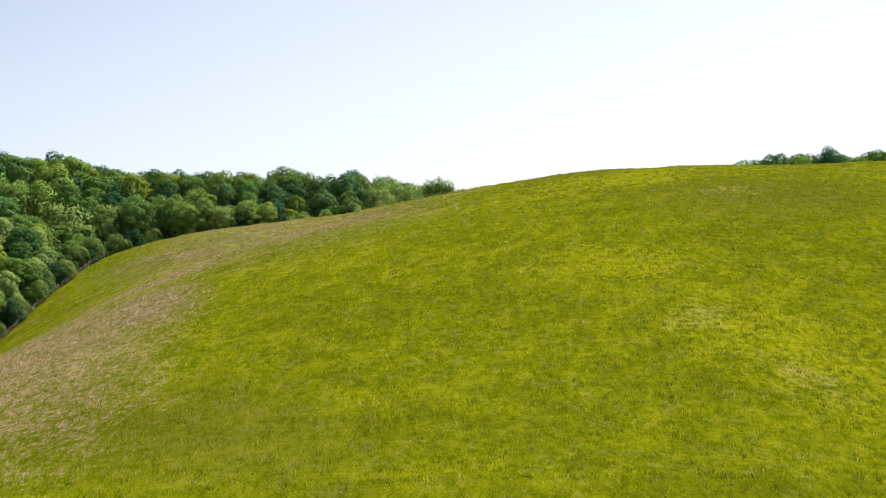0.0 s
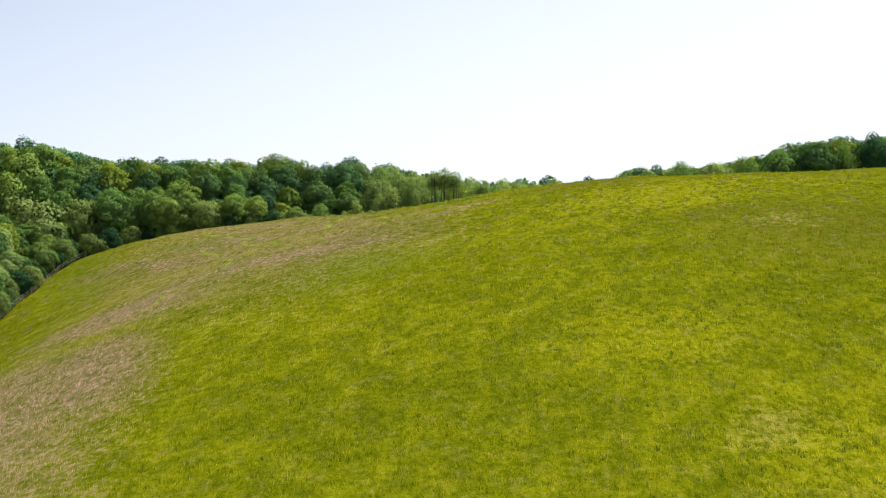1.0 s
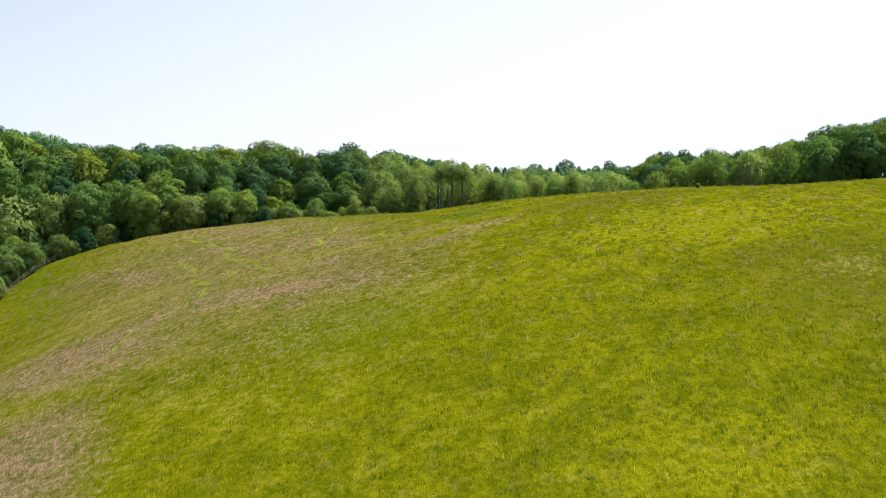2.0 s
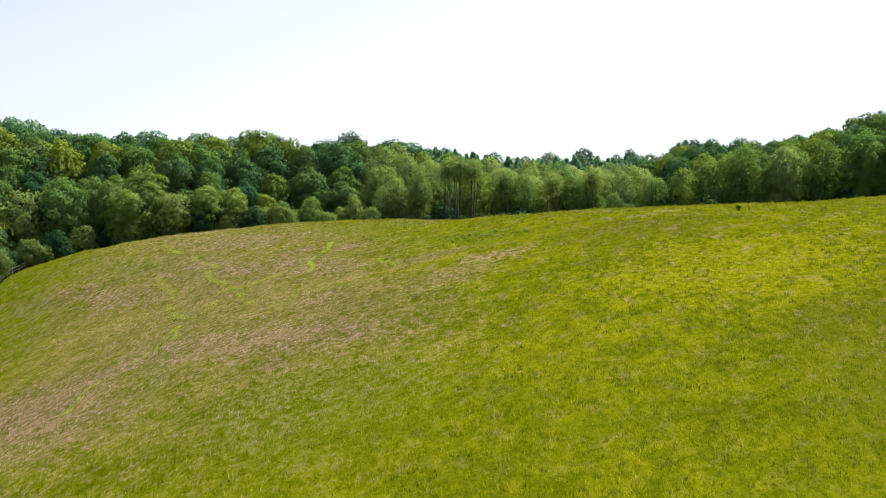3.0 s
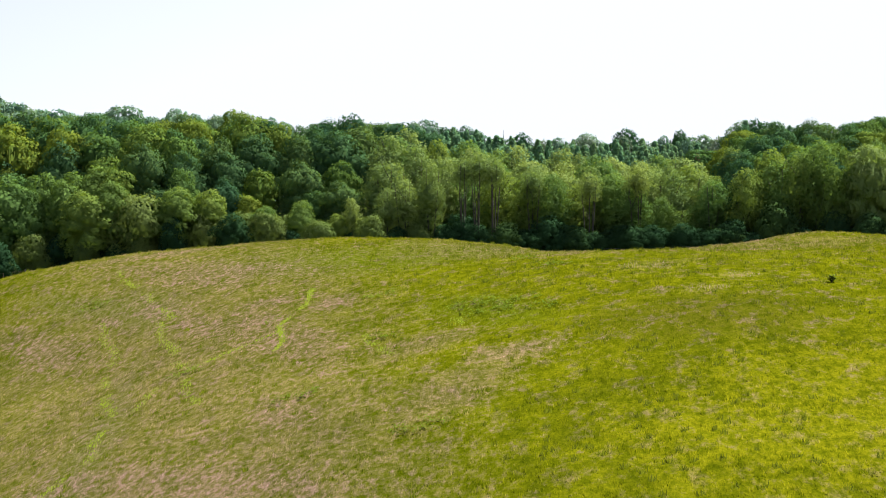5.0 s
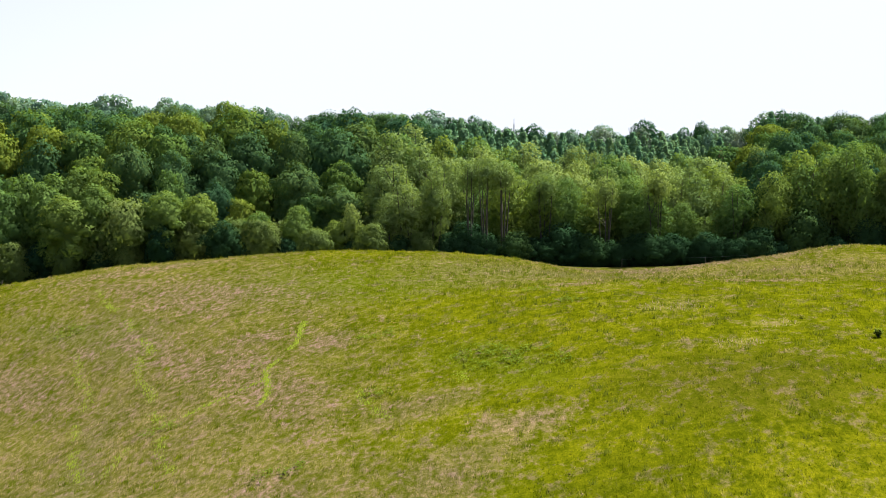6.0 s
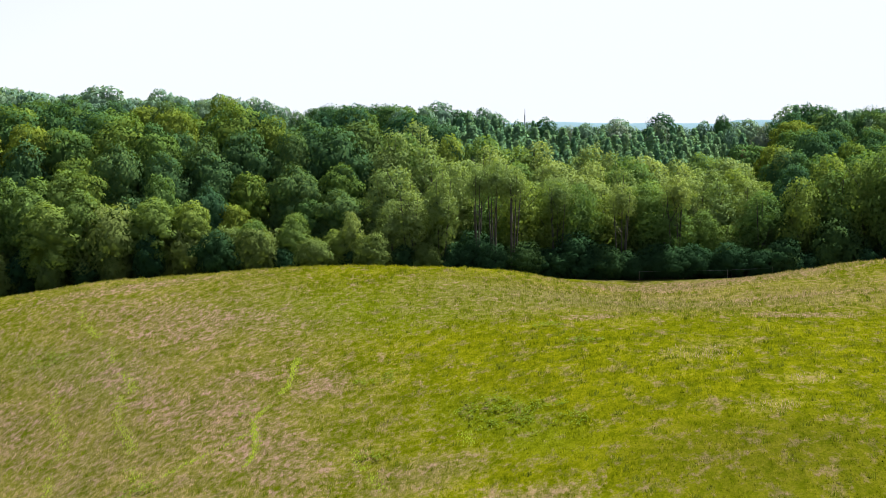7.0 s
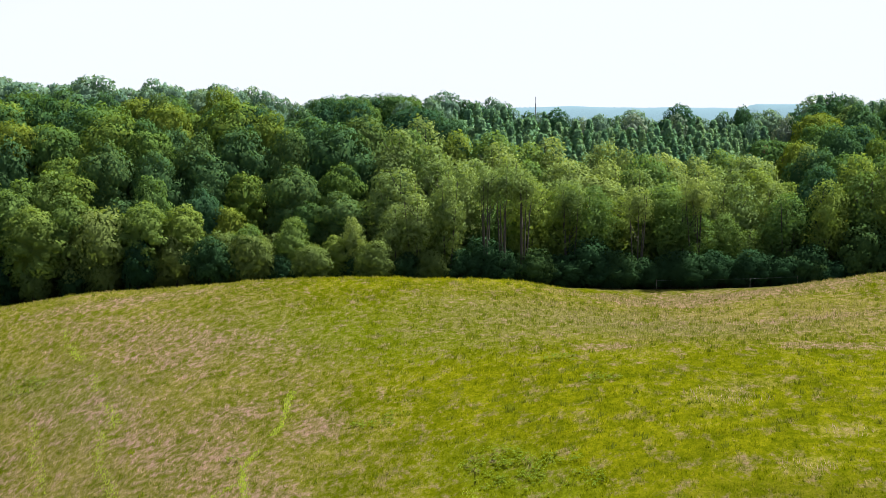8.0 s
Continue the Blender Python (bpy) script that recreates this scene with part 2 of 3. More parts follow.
def pasture_colour(nt, blades):
    """Colour of the sward by place: yellow-green grass, greener hollows, dry straw and pinkish seed heads in patches."""
    geo = nt.nodes.new("ShaderNodeNewGeometry")
    pos = geo.outputs["Position"]
    flat = nt.nodes.new("ShaderNodeVectorMath")
    flat.operation = "MULTIPLY"
    flat.inputs[1].default_value = (1, 1, 0)
    nt.links.new(pos, flat.inputs[0])
    p2 = flat.outputs[0]
    view_stretch = nt.nodes.new("ShaderNodeVectorMath")   # noise is stretched up the slope, along the view, against foreshortening
    view_stretch.operation = "MULTIPLY"
    view_stretch.inputs[1].default_value = (1, 0.62, 1)
    nt.links.new(p2, view_stretch.inputs[0])
    p3 = view_stretch.outputs[0]
    wide, mid, fine = noise_fac(nt, p2, 0.035, 3), noise_fac(nt, p3, 0.30, 4, 0.65), noise_fac(nt, p3, 2.2, 4, 0.65)
    tuft = noise_fac(nt, p3, 1.1, 3, 0.6)
    col = ramp(nt, math_node(nt, "ADD", math_node(nt, "MULTIPLY", wide, 0.35), math_node(nt, "MULTIPLY", mid, 0.65)),
               [(0.38, (0.053, 0.060, 0.002)), (0.5, (0.070, 0.075, 0.002)), (0.62, (0.095, 0.097, 0.003))])
    sx = nt.nodes.new("ShaderNodeSeparateXYZ")
    nt.links.new(p2, sx.inputs[0])
    px, py = sx.outputs[0], sx.outputs[1]
    px = math_node(nt, "ADD", px, math_node(nt, "MULTIPLY_ADD", mid, 4.4, -2.2))
    py = math_node(nt, "ADD", py, math_node(nt, "MULTIPLY_ADD", wide, 6.0, -3.0))
    rough = math_node(nt, "MULTIPLY_ADD", mid, 3.6, -1.8)
    crumbs = math_node(nt, "ADD", math_node(nt, "MULTIPLY_ADD", fine, 3.4, -1.7), math_node(nt, "MULTIPLY_ADD", tuft, 3.2, -1.6))
    def cover(shapes, lo, hi):
        return span(nt, math_node(nt, "ADD", math_node(nt, "ADD", patches(nt, px, py, shapes), rough), crumbs), lo, hi)
    col = mix(nt, math_node(nt, "MULTIPLY", cover(BRIGHT, -1.2, 1.6), 0.6), col, (0.122, 0.119, 0.004))
    col = mix(nt, math_node(nt, "MULTIPLY", cover(GREEN, -1.0, 1.2), 0.7), col, (0.058, 0.074, 0.004))
    col = mix(nt, math_node(nt, "MULTIPLY", cover(DULL, -1.0, 1.8), 0.6), col, (0.052, 0.049, 0.008))
    seed = ramp(nt, fine, [(0.3, (0.106, 0.058, 0.058)), (0.7, (0.174, 0.106, 0.114))])
    share = 0.85
    if blades:                                      # some blades carry seed heads, the others stay green
        share = math_node(nt, "MULTIPLY_ADD", math_node(nt, "GREATER_THAN", geo.outputs["Random Per Island"], 0.4), 0.35, 0.6)
    heads = math_node(nt, "MAXIMUM", math_node(nt, "MULTIPLY", cover(THICK, -0.8, 2.0), 0.92), math_node(nt, "MULTIPLY", cover(THIN, -0.5, 2.0), 0.85))
    heads = math_node(nt, "MAXIMUM", heads, math_node(nt, "MULTIPLY", cover(HAZE, -0.9, 2.6), 0.64))
    col = mix(nt, math_node(nt, "MULTIPLY", heads, share), col, seed)
    col = mix(nt, math_node(nt, "MULTIPLY", cover(STRAW, -0.2, 2.2), 0.45), col, (0.150, 0.122, 0.045))
    stray = span(nt, math_node(nt, "ADD", noise_fac(nt, p3, 0.5, 5, 0.75), math_node(nt, "MULTIPLY", crumbs, 0.05)), 0.52, 0.74)
    stray = math_node(nt, "MULTIPLY", stray, math_node(nt, "MULTIPLY_ADD", span(nt, py, 190.0, 265.0), 0.42, 0.14))     # fewer heads low on the slope
    col = mix(nt, stray, col, seed)
    # Noise darkens the colour in spots, as painted shading between grass tufts.
    col = mix(nt, span(nt, tuft, 0.36, 0.58), mix(nt, 1.0, col, (0.72, 0.79, 0.6), "MULTIPLY"), mix(nt, 1.0, col, (1.06, 1.06, 1.0), "MULTIPLY"))
    col = mix(nt, span(nt, fine, 0.36, 0.60), mix(nt, 1.0, col, (0.84, 0.88, 0.8), "MULTIPLY"), col)
    grain = noise_fac(nt, p3, 6.0, 3, 0.6)
    col = mix(nt, span(nt, grain, 0.36, 0.64), mix(nt, 1.0, col, (0.80, 0.84, 0.76), "MULTIPLY"), mix(nt, 1.0, col, (1.14, 1.12, 1.14), "MULTIPLY"))
    if blades:
        col = mix(nt, geo.outputs["Random Per Island"], mix(nt, 1.0, col, (0.60, 0.68, 0.56), "MULTIPLY"), mix(nt, 1.0, col, (1.46, 1.38, 1.44), "MULTIPLY"))
    return col, fine, mid


def pasture_material(name, blades):
    m, nt, bsdf = material(name)
    col, fine, mid = pasture_colour(nt, blades)
    if not blades:                                  # fallen leaves under the trees; beyond, haze blue put into the ridge's ground
        geo = nt.nodes.new("ShaderNodeNewGeometry")
        sx = nt.nodes.new("ShaderNodeSeparateXYZ")
        nt.links.new(geo.outputs["Position"], sx.inputs[0])
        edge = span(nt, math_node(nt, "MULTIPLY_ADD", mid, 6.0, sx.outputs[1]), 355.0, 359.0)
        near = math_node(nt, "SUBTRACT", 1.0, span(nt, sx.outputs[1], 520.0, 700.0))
        litter_and_haze = ramp(nt, fine, [(0.3, (0.025, 0.020, 0.012)), (0.7, (0.060, 0.060, 0.022))])
        litter_and_haze = mix(nt, span(nt, sx.outputs[1], 424.0, 432.0), litter_and_haze, (0.110, 0.175, 0.215))
        col = mix(nt, math_node(nt, "MULTIPLY", edge, near), col, litter_and_haze)
    nt.links.new(col, bsdf.inputs["Base Color"])
    bsdf.inputs["Roughness"].default_value = 1.0
    bsdf.inputs["Specular IOR Level"].default_value = 0.0
    if blades:
        tr = nt.nodes.new("ShaderNodeBsdfTranslucent")
        nt.links.new(col, tr.inputs["Color"])
        ms = nt.nodes.new("ShaderNodeMixShader")
        ms.inputs[0].default_value = 0.15
        nt.links.new(bsdf.outputs[0], ms.inputs[1])
        nt.links.new(tr.outputs[0], ms.inputs[2])
        nt.links.new(ms.outputs[0], nt.nodes["Material Output"].inputs["Surface"])
    else:
        bump = node(nt, "ShaderNodeBump", Strength=0.5, Distance=0.2)
        nt.links.new(fine, bump.inputs["Height"])
        nt.links.new(bump.outputs[0], bsdf.inputs["Normal"])
    return m


PASTURE, SWARD = pasture_material("pasture_ground", False), pasture_material("grass_blades", True)


# ---- mesh helpers ----
def mesh_of(name, verts, faces, mat, smooth_faces=False, normals=None):
    me = bpy.data.meshes.new(name)
    verts, faces = np.asarray(verts, float), np.asarray(faces, int)
    n = faces.shape[1]
    me.vertices.add(len(verts))
    me.vertices.foreach_set("co", verts.ravel())
    me.loops.add(faces.size)
    me.loops.foreach_set("vertex_index", faces.ravel())
    me.polygons.add(len(faces))
    me.polygons.foreach_set("loop_start", np.arange(0, faces.size, n))
    me.polygons.foreach_set("use_smooth", np.full(len(faces), smooth_faces))
    me.update(calc_edges=True)
    me.validate()
    me.materials.append(mat)
    if normals is not None:                          # leaves and blades shade as the soft mass that they make up
        me.normals_split_custom_set_from_vertices(normals)
    return me


def part(name, me, parent, label=""):
    ob = new(name, me)
    ob.parent = parent
    return tagged(ob, label)


# ---- ground ----
def graded(lo, a, b, hi, step):
    inner = np.arange(a, b + step / 2, step)
    def tail(span):
        g, s, w = [], 0.0, step
        while s < span:
            w *= 1.25
            s += w
            g.append(min(s, span))
        return np.array(g)
    return np.concatenate([a - tail(a - lo)[::-1], inner, b + tail(hi - b)])


def build_ground():
    xs, ys = graded(-2500, -110, 110, 2500, 1.2), graded(-2500, 90, 478, 4200, 1.2)
    gx, gy = np.meshgrid(xs, ys)
    gz = land(gx, gy)
    nx, ny = len(xs), len(ys)
    idx = np.arange(nx * ny).reshape(ny, nx)
    faces = np.stack([idx[:-1, :-1], idx[:-1, 1:], idx[1:, 1:], idx[1:, :-1]], -1).reshape(-1, 4)
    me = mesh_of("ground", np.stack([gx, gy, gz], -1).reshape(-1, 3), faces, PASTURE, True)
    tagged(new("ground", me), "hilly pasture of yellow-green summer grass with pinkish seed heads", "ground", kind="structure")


build_ground()

# ---- trees ----
def cards(centres, normals, size, rng, squash=0.7, jitter=0.3):
    """Small leaf clumps at the centres, facing roughly along the normals: corners, faces and soft normals."""
    n = len(centres)
    normals = normals / (np.linalg.norm(normals, axis=1, keepdims=True) + 1e-9)
    nrm = normals + rng.normal(0, jitter, (n, 3))
    nrm /= np.linalg.norm(nrm, axis=1, keepdims=True) + 1e-9
    t = np.cross(nrm, rng.normal(0, 1, (n, 3)))
    t /= np.linalg.norm(t, axis=1, keepdims=True) + 1e-9
    b = np.cross(nrm, t)
    s = size * rng.uniform(0.6, 1.35, (n, 1))
    droop = nrm * s * 0.25
    v = np.stack([centres - t * s - b * s * squash * 0.5 - droop, centres + t * s - b * s * squash * 0.4, centres + b * s * squash * 1.3 - droop], 1)
    soft = 0.88 * normals + 0.12 * nrm
    soft /= np.linalg.norm(soft, axis=1, keepdims=True) + 1e-9
    return v.reshape(-1, 3), np.arange(3 * n).reshape(n, 3), np.repeat(soft, 3, 0)


def lobe_points(rng, lobes, per, bottom=-0.35):
    """Points over the outer skins of a set of ellipsoid lobes (x, y, z, rx, ry, rz), kept off each other's insides."""
    pts, nrm = [], []
    L = np.array(lobes)
    for k, (x, y, z, rx, ry, rz) in enumerate(lobes):
        n = int(per * (rx * ry + rx * rz + ry * rz) / 3)
        d = rng.normal(0, 1, (n, 3))
        d /= np.linalg.norm(d, axis=1, keepdims=True)
        d = d[d[:, 2] > bottom - rng.uniform(0, 0.25, len(d))]
        r = rng.uniform(0.82, 1.06, (len(d), 1))
        p = np.array([x, y, z]) + d * r * np.array([rx, ry, rz])
        keep = np.ones(len(p), bool)
        for j in range(len(L)):
            if j != k:
                keep &= (((p - L[j, :3]) / (L[j, 3:] * 0.8)) ** 2).sum(1) > 1
        pts.append(p[keep])
        nrm.append(d[keep])
    return np.concatenate(pts), np.concatenate(nrm)


def tube(path, radii, sides=6):
    """A tapered limb along a path."""
    v, f = [], []
    for k, (p, r) in enumerate(zip(path, radii)):
        for s in range(sides):
            a = 2 * math.pi * s / sides
            v.append((p[0] + r * math.cos(a), p[1] + r * math.sin(a), p[2]))
            if k:
                i = (k - 1) * sides
                f.append((i + s, i + (s + 1) % sides, i + sides + (s + 1) % sides, i + sides + s))
    return v, f


def limbs(parts_list):
    V, F = [], []
    for v, f in parts_list:
        o = len(V)
        V += v
        F += [tuple(i + o for i in q) for q in f]
    return V, F


def trunk_mesh(name, rng, h, r, boughs, reach):
    stem = [(0.25 * math.sin(k * 1.3 + h), 0.2 * math.cos(k * 1.7 + h) - 0.2, h * k / 5 - 0.4 * (k == 0)) for k in range(6)]
    pieces = [tube(stem, [r * (1.5 if k == 0 else 1 - 0.16 * k) for k in range(6)], 7)]
    for q in range(boughs):
        a, z0 = rng.uniform(0, 6.28), h * rng.uniform(0.35, 0.8)
        e = reach * rng.uniform(0.6, 1.0)
        pieces.append(tube([(0, 0, z0), (e * 0.5 * math.cos(a), e * 0.5 * math.sin(a), z0 + e * 0.35), (e * math.cos(a), e * math.sin(a), z0 + e * 0.8)],
                           [r * 0.4, r * 0.25, r * 0.1], 4))
    return mesh_of(name, *limbs(pieces), BARK, True)


def crown_lobes(rng, zc, w, hz, count, lobe, flat, seed, under=0.55, taper=0.22):
    """Boughs of a crown as ellipsoids set over a dome: x, y, z and half widths of each."""
    out = []
    for k in range(count):
        uz = 1.0 - (1.0 + under) * (k + 0.5) / count
        a = k * 2.39996 + rng.uniform(-0.35, 0.35)
        ring = math.sqrt(max(0.0, 1 - uz * uz)) * (1 - taper * max(0.0, uz)) * (1 + 0.14 * math.sin(3 * a + seed) + 0.08 * math.sin(5 * a + 2 * seed))
        q = rng.uniform(0.60, 0.90)
        r = lobe * w * rng.uniform(0.7, 1.3)
        out.append((w * q * ring * math.cos(a), w * q * ring * math.sin(a), zc + hz * uz * rng.uniform(0.74, 0.9), r, r, r * flat))
    return out


def crown_core(lobes, zc, w, hz, shrink, turns=34, rings=16, under=0.7):
    """The closed inner mass of a crown, just under its outer leaves, bulging with the boughs: corners, faces, normals."""
    L = np.array(lobes)
    c, ax = L[:, :3] - np.array([0, 0, zc]), L[:, 3:]
    uz = np.linspace(1.0, -under, rings)
    ang = np.arange(turns) * 2 * math.pi / turns
    U, A = np.meshgrid(uz, ang, indexing="ij")
    ring = np.sqrt(np.clip(1 - U * U, 0, 1))
    d = np.stack([ring * np.cos(A), ring * np.sin(A), U], -1).reshape(-1, 3)
    qa = ((d[:, None] / ax) ** 2).sum(2)
    qb = (d[:, None] * c / ax ** 2).sum(2)
    qc = ((c / ax) ** 2).sum(1) - 1
    disc = qb ** 2 - qa * qc
    far = np.where(disc > 0, (qb + np.sqrt(np.maximum(disc, 0))) / qa, 0)
    pick = far.argmax(1)
    plain = 0.55 / np.sqrt((d[:, 0] / w) ** 2 + (d[:, 1] / w) ** 2 + (d[:, 2] / hz) ** 2)
    r = np.maximum(far.max(1), plain)
    p = d * r[:, None]
    n = np.where((far.max(1) > plain)[:, None], (p - c[pick]) / ax[pick] ** 2, d)
    n = n / (np.linalg.norm(n, axis=1, keepdims=True) + 1e-9) + 0.5 * d
    i = np.arange(rings * turns).reshape(rings, turns)
    j = np.roll(i, -1, 1)
    f = np.concatenate([np.stack([i[:-1], i[1:], j[1:]], -1).reshape(-1, 3), np.stack([i[:-1], j[1:], j[:-1]], -1).reshape(-1, 3)])
    return p * shrink + np.array([0, 0, zc]), f, n / np.linalg.norm(n, axis=1, keepdims=True)


def dome_crown(rng, seed, zc, w, hz, count, lobe, flat, per, size, mat, shrink=0.9, jitter=0.32, under=0.55, taper=0.22, shag=0.1):
    """A leafy crown: overlapping boughs covered in small leaf sprays round a closed inner mass."""
    lobes = crown_lobes(rng, zc, w, hz, count, lobe, flat, seed, under, taper)
    p, n = lobe_points(rng, lobes, per)
    d = (p - np.array([0, 0, zc])) / np.array([w, w, hz])
    n = 0.75 * n + 0.45 * d + np.array([0, 0, 0.12])
    p = p + rng.normal(0, shag, p.shape)
    v, f, soft = cards(p, n, size, rng, 0.75, jitter)
    if shrink:
        cv, cf, cn = crown_core(lobes, zc, w, hz, shrink, under=min(0.95, under + 0.15))
        f, v, soft = np.concatenate([f, cf + len(v)]), np.concatenate([v, cv]), np.concatenate([soft, cn])
    return mesh_of("crown", v, f, mat, False, soft)


def beech_meshes(seed, h=16.0, w=4.0, count=30, lobe=0.36, per=190, size=0.19, mat=None, flat=0.62, tall=0.30):
    rng = np.random.default_rng(seed)
    hz = h * tall
    crown = dome_crown(rng, seed, h - hz, w, hz, count, lobe, flat, per, size, mat or BEECH, 0.76, under=0.8)
    return trunk_mesh("trunk", rng, h * 0.72, 0.32, 6, w * 0.6), crown


def alder_meshes(seed, h=13.0, w=2.3, count=40, lobe=0.30, per=330, size=0.125, mat=None, stems=1, low=0.22, shrink=0.5):
    """A slender, airy tree whose stems show through the leaves."""
    rng = np.random.default_rng(seed)
    hz = h * (1 - low) / 2
    crown = dome_crown(rng, seed, h - hz, w, hz, count, lobe, 0.8, per, size, mat or ALDER, shrink, 0.38, 0.9, 0.45, 0.2)
    pieces = []
    for q in range(stems):
        ox, oy = (rng.uniform(-0.9, 0.9), rng.uniform(-0.9, 0.9)) if stems > 1 else (0, 0)
        pieces.append(tube([(ox * (0.4 + 0.25 * k), oy * (0.4 + 0.25 * k), h * 0.92 * k / 5 - 0.4 * (k == 0)) for k in range(6)], [0.15 * (1 - 0.17 * k) for k in range(6)], 6))
    for q in range(7):
        a, z0, e = rng.uniform(0, 6.28), h * rng.uniform(0.4, 0.8), w * rng.uniform(0.5, 0.9)
        pieces.append(tube([(0, 0, z0), (e * 0.5 * math.cos(a), e * 0.5 * math.sin(a), z0 + e * 0.5), (e * math.cos(a), e * math.sin(a), z0 + e * 1.1)], [0.06, 0.04, 0.015], 4))
    return mesh_of("trunk", *limbs(pieces), BARK, True), crown


def willow_meshes(seed, h=5.0, w=2.6, mat=None):
    rng = np.random.default_rng(seed)
    crown = dome_crown(rng, seed, h * 0.5, w, h * 0.5, 30, 0.36, 0.75, 420, 0.125, mat or WILLOW, 0.7, 0.38, 0.85, 0.1, 0.12)
    pieces = []
    for q in range(5):
        a = q * 1.26
        pieces.append(tube([(0, 0, -0.3), (0.5 * math.cos(a), 0.5 * math.sin(a), h * 0.3), (w * 0.4 * math.cos(a), w * 0.4 * math.sin(a), h * 0.7)], [0.12, 0.08, 0.03], 5))
    return mesh_of("trunk", *limbs(pieces), BARK, True), crown


def spruce_meshes(seed, h=14.0, w=2.5):
    rng = np.random.default_rng(seed)
    n = 1500
    t = rng.uniform(0.10, 1, n) ** 0.6
    z = h * (0.10 + 0.90 * t)
    arm = rng.uniform(0, 6.283, n)
    rmax = w * (1.03 - t) ** 0.62 * (0.85 + 0.16 * np.sin(arm * 4 + t * 55) + 0.12 * np.sin(arm * 7 - t * 90))
    r = rmax * np.sqrt(rng.uniform(0.35, 1, n))
    p = np.stack([r * np.cos(arm), r * np.sin(arm), z - 0.25 * r], 1)
    nn = np.stack([np.cos(arm), np.sin(arm), np.full(n, 1.0)], 1)
    v, f, soft = cards(p, nn, 0.19, rng, 0.6)
    low = mesh_of("trunk", *tube([(0, 0, -0.4), (0, 0, h * 0.5), (0, 0, h * 0.97)], [0.2, 0.12, 0.02], 6), BARK, True)
    return low, mesh_of("crown", v, f, SPRUCE, False, soft)


def tree_thing(kind, meshes, label, group, low="trunk"):
    root = new(kind)
    tagged(root, label, "shrub" if "shrub" in kind else "tree", group)
    part(low, meshes[0], root)
    part("crown", meshes[1], root)
    return root


WOOD, EDGE, SKYLINE = "wood behind the pasture", "shrubs along the wood", "skyline trees"
KINDS = {}
for s in range(5):
    KINDS["beech", s] = (tree_thing("beech_tree", beech_meshes(10 + s), "broad beech tree with dense green domed crown", WOOD), 16.0)
for s in range(5):
    KINDS["alder", s] = (tree_thing("alder_tree", alder_meshes(30 + s, stems=1 + s % 3), "slender grey-green alder tree with thin dark trunks", WOOD), 13.0)
for s in range(3):
    KINDS["willow", s] = (tree_thing("willow_shrub", willow_meshes(50 + s), "rounded pale green willow shrub at the wood's edge", EDGE), 5.0)
for s in range(3):
    KINDS["spruce", s] = (tree_thing("spruce_tree", spruce_meshes(70 + s), "dark blue-green pointed spruce tree", "spruce plantation"), 14.0)
for s in range(3):
    KINDS["pale", s] = (tree_thing("lime_tree", beech_meshes(90 + s, per=120, size=0.23, mat=HAZED_LEAVES), "broadleaf tree on the wood's skyline, leaves tinted with haze blue", SKYLINE), 16.0)
for s in range(2):
    KINDS["hazel", s] = (tree_thing("hazel_shrub", willow_meshes(60 + s, mat=SHADE_HAZEL), "dense hazel shrub at the wood's edge, shade put into its colour", EDGE), 5.0)
for s in range(3):
    KINDS["oak", s] = (tree_thing("oak_tree", beech_meshes(95 + s, count=28, lobe=0.38, flat=0.75, per=170, size=0.19, mat=OAK), "dark green oak tree deep in the wood", WOOD), 16.0)
for s in range(3):
    KINDS["edge", s] = (tree_thing("alder_tree", alder_meshes(40 + s, h=11.0, w=2.8, stems=2 + s, low=0.3, per=330, mat=ASH), "alder tree with high spreading crown at the wood's edge", WOOD), 11.0)
for s in range(4):
    KINDS["ash", s] = (tree_thing("ash_tree", beech_meshes(120 + s, h=11.0, w=2.9, per=330, size=0.14, mat=ASH if s < 2 else ALDER, flat=0.8, tall=0.44), "rounded light green ash tree at the wood's edge", WOOD), 11.0)
for s in range(2):
    KINDS["small", s] = (tree_thing("lime_tree", beech_meshes(140 + s, count=24, per=100, size=0.26, mat=HAZED_LEAVES), "small skyline tree, leaves tinted with haze blue", SKYLINE), 16.0)
KINDS["white", 1] = (tree_thing("whitebeam_tree", beech_meshes(151, per=110, size=0.23, mat=WHITEBEAM), "silvery grey-green whitebeam tree among the skyline trees", SKYLINE), 16.0)
for s in range(2):
    KINDS["tall", s] = (tree_thing("alder_tree", alder_meshes(160 + s, h=13.0, w=2.4, count=26, stems=4 + s, low=0.66, per=260), "tall alder tree with several bare dark trunks", WOOD), 13.0)
used = set()


def plant(kind, s, x, y, top, turn, girth=1.0):
    """A tree of that kind whose top reaches the given height."""
    src, h0 = KINDS[kind, s]
    z = float(land(np.array([x]), np.array([y]), False)[0]) - 0.1
    k = max(2.0, top - z) / h0
    m = Matrix.Translation((x, y, z)) @ Matrix.Rotation(turn, 4, "Z")
    if (kind, s) in used:
        ob = copy_thing(src, m)
    else:
        used.add((kind, s))
        ob = src
        ob.matrix_basis = m
    g = girth * (0.5 * k + 0.5 * k ** 0.5) if kind != "spruce" else girth * k
    ob.scale = (g, g, k)
    return ob


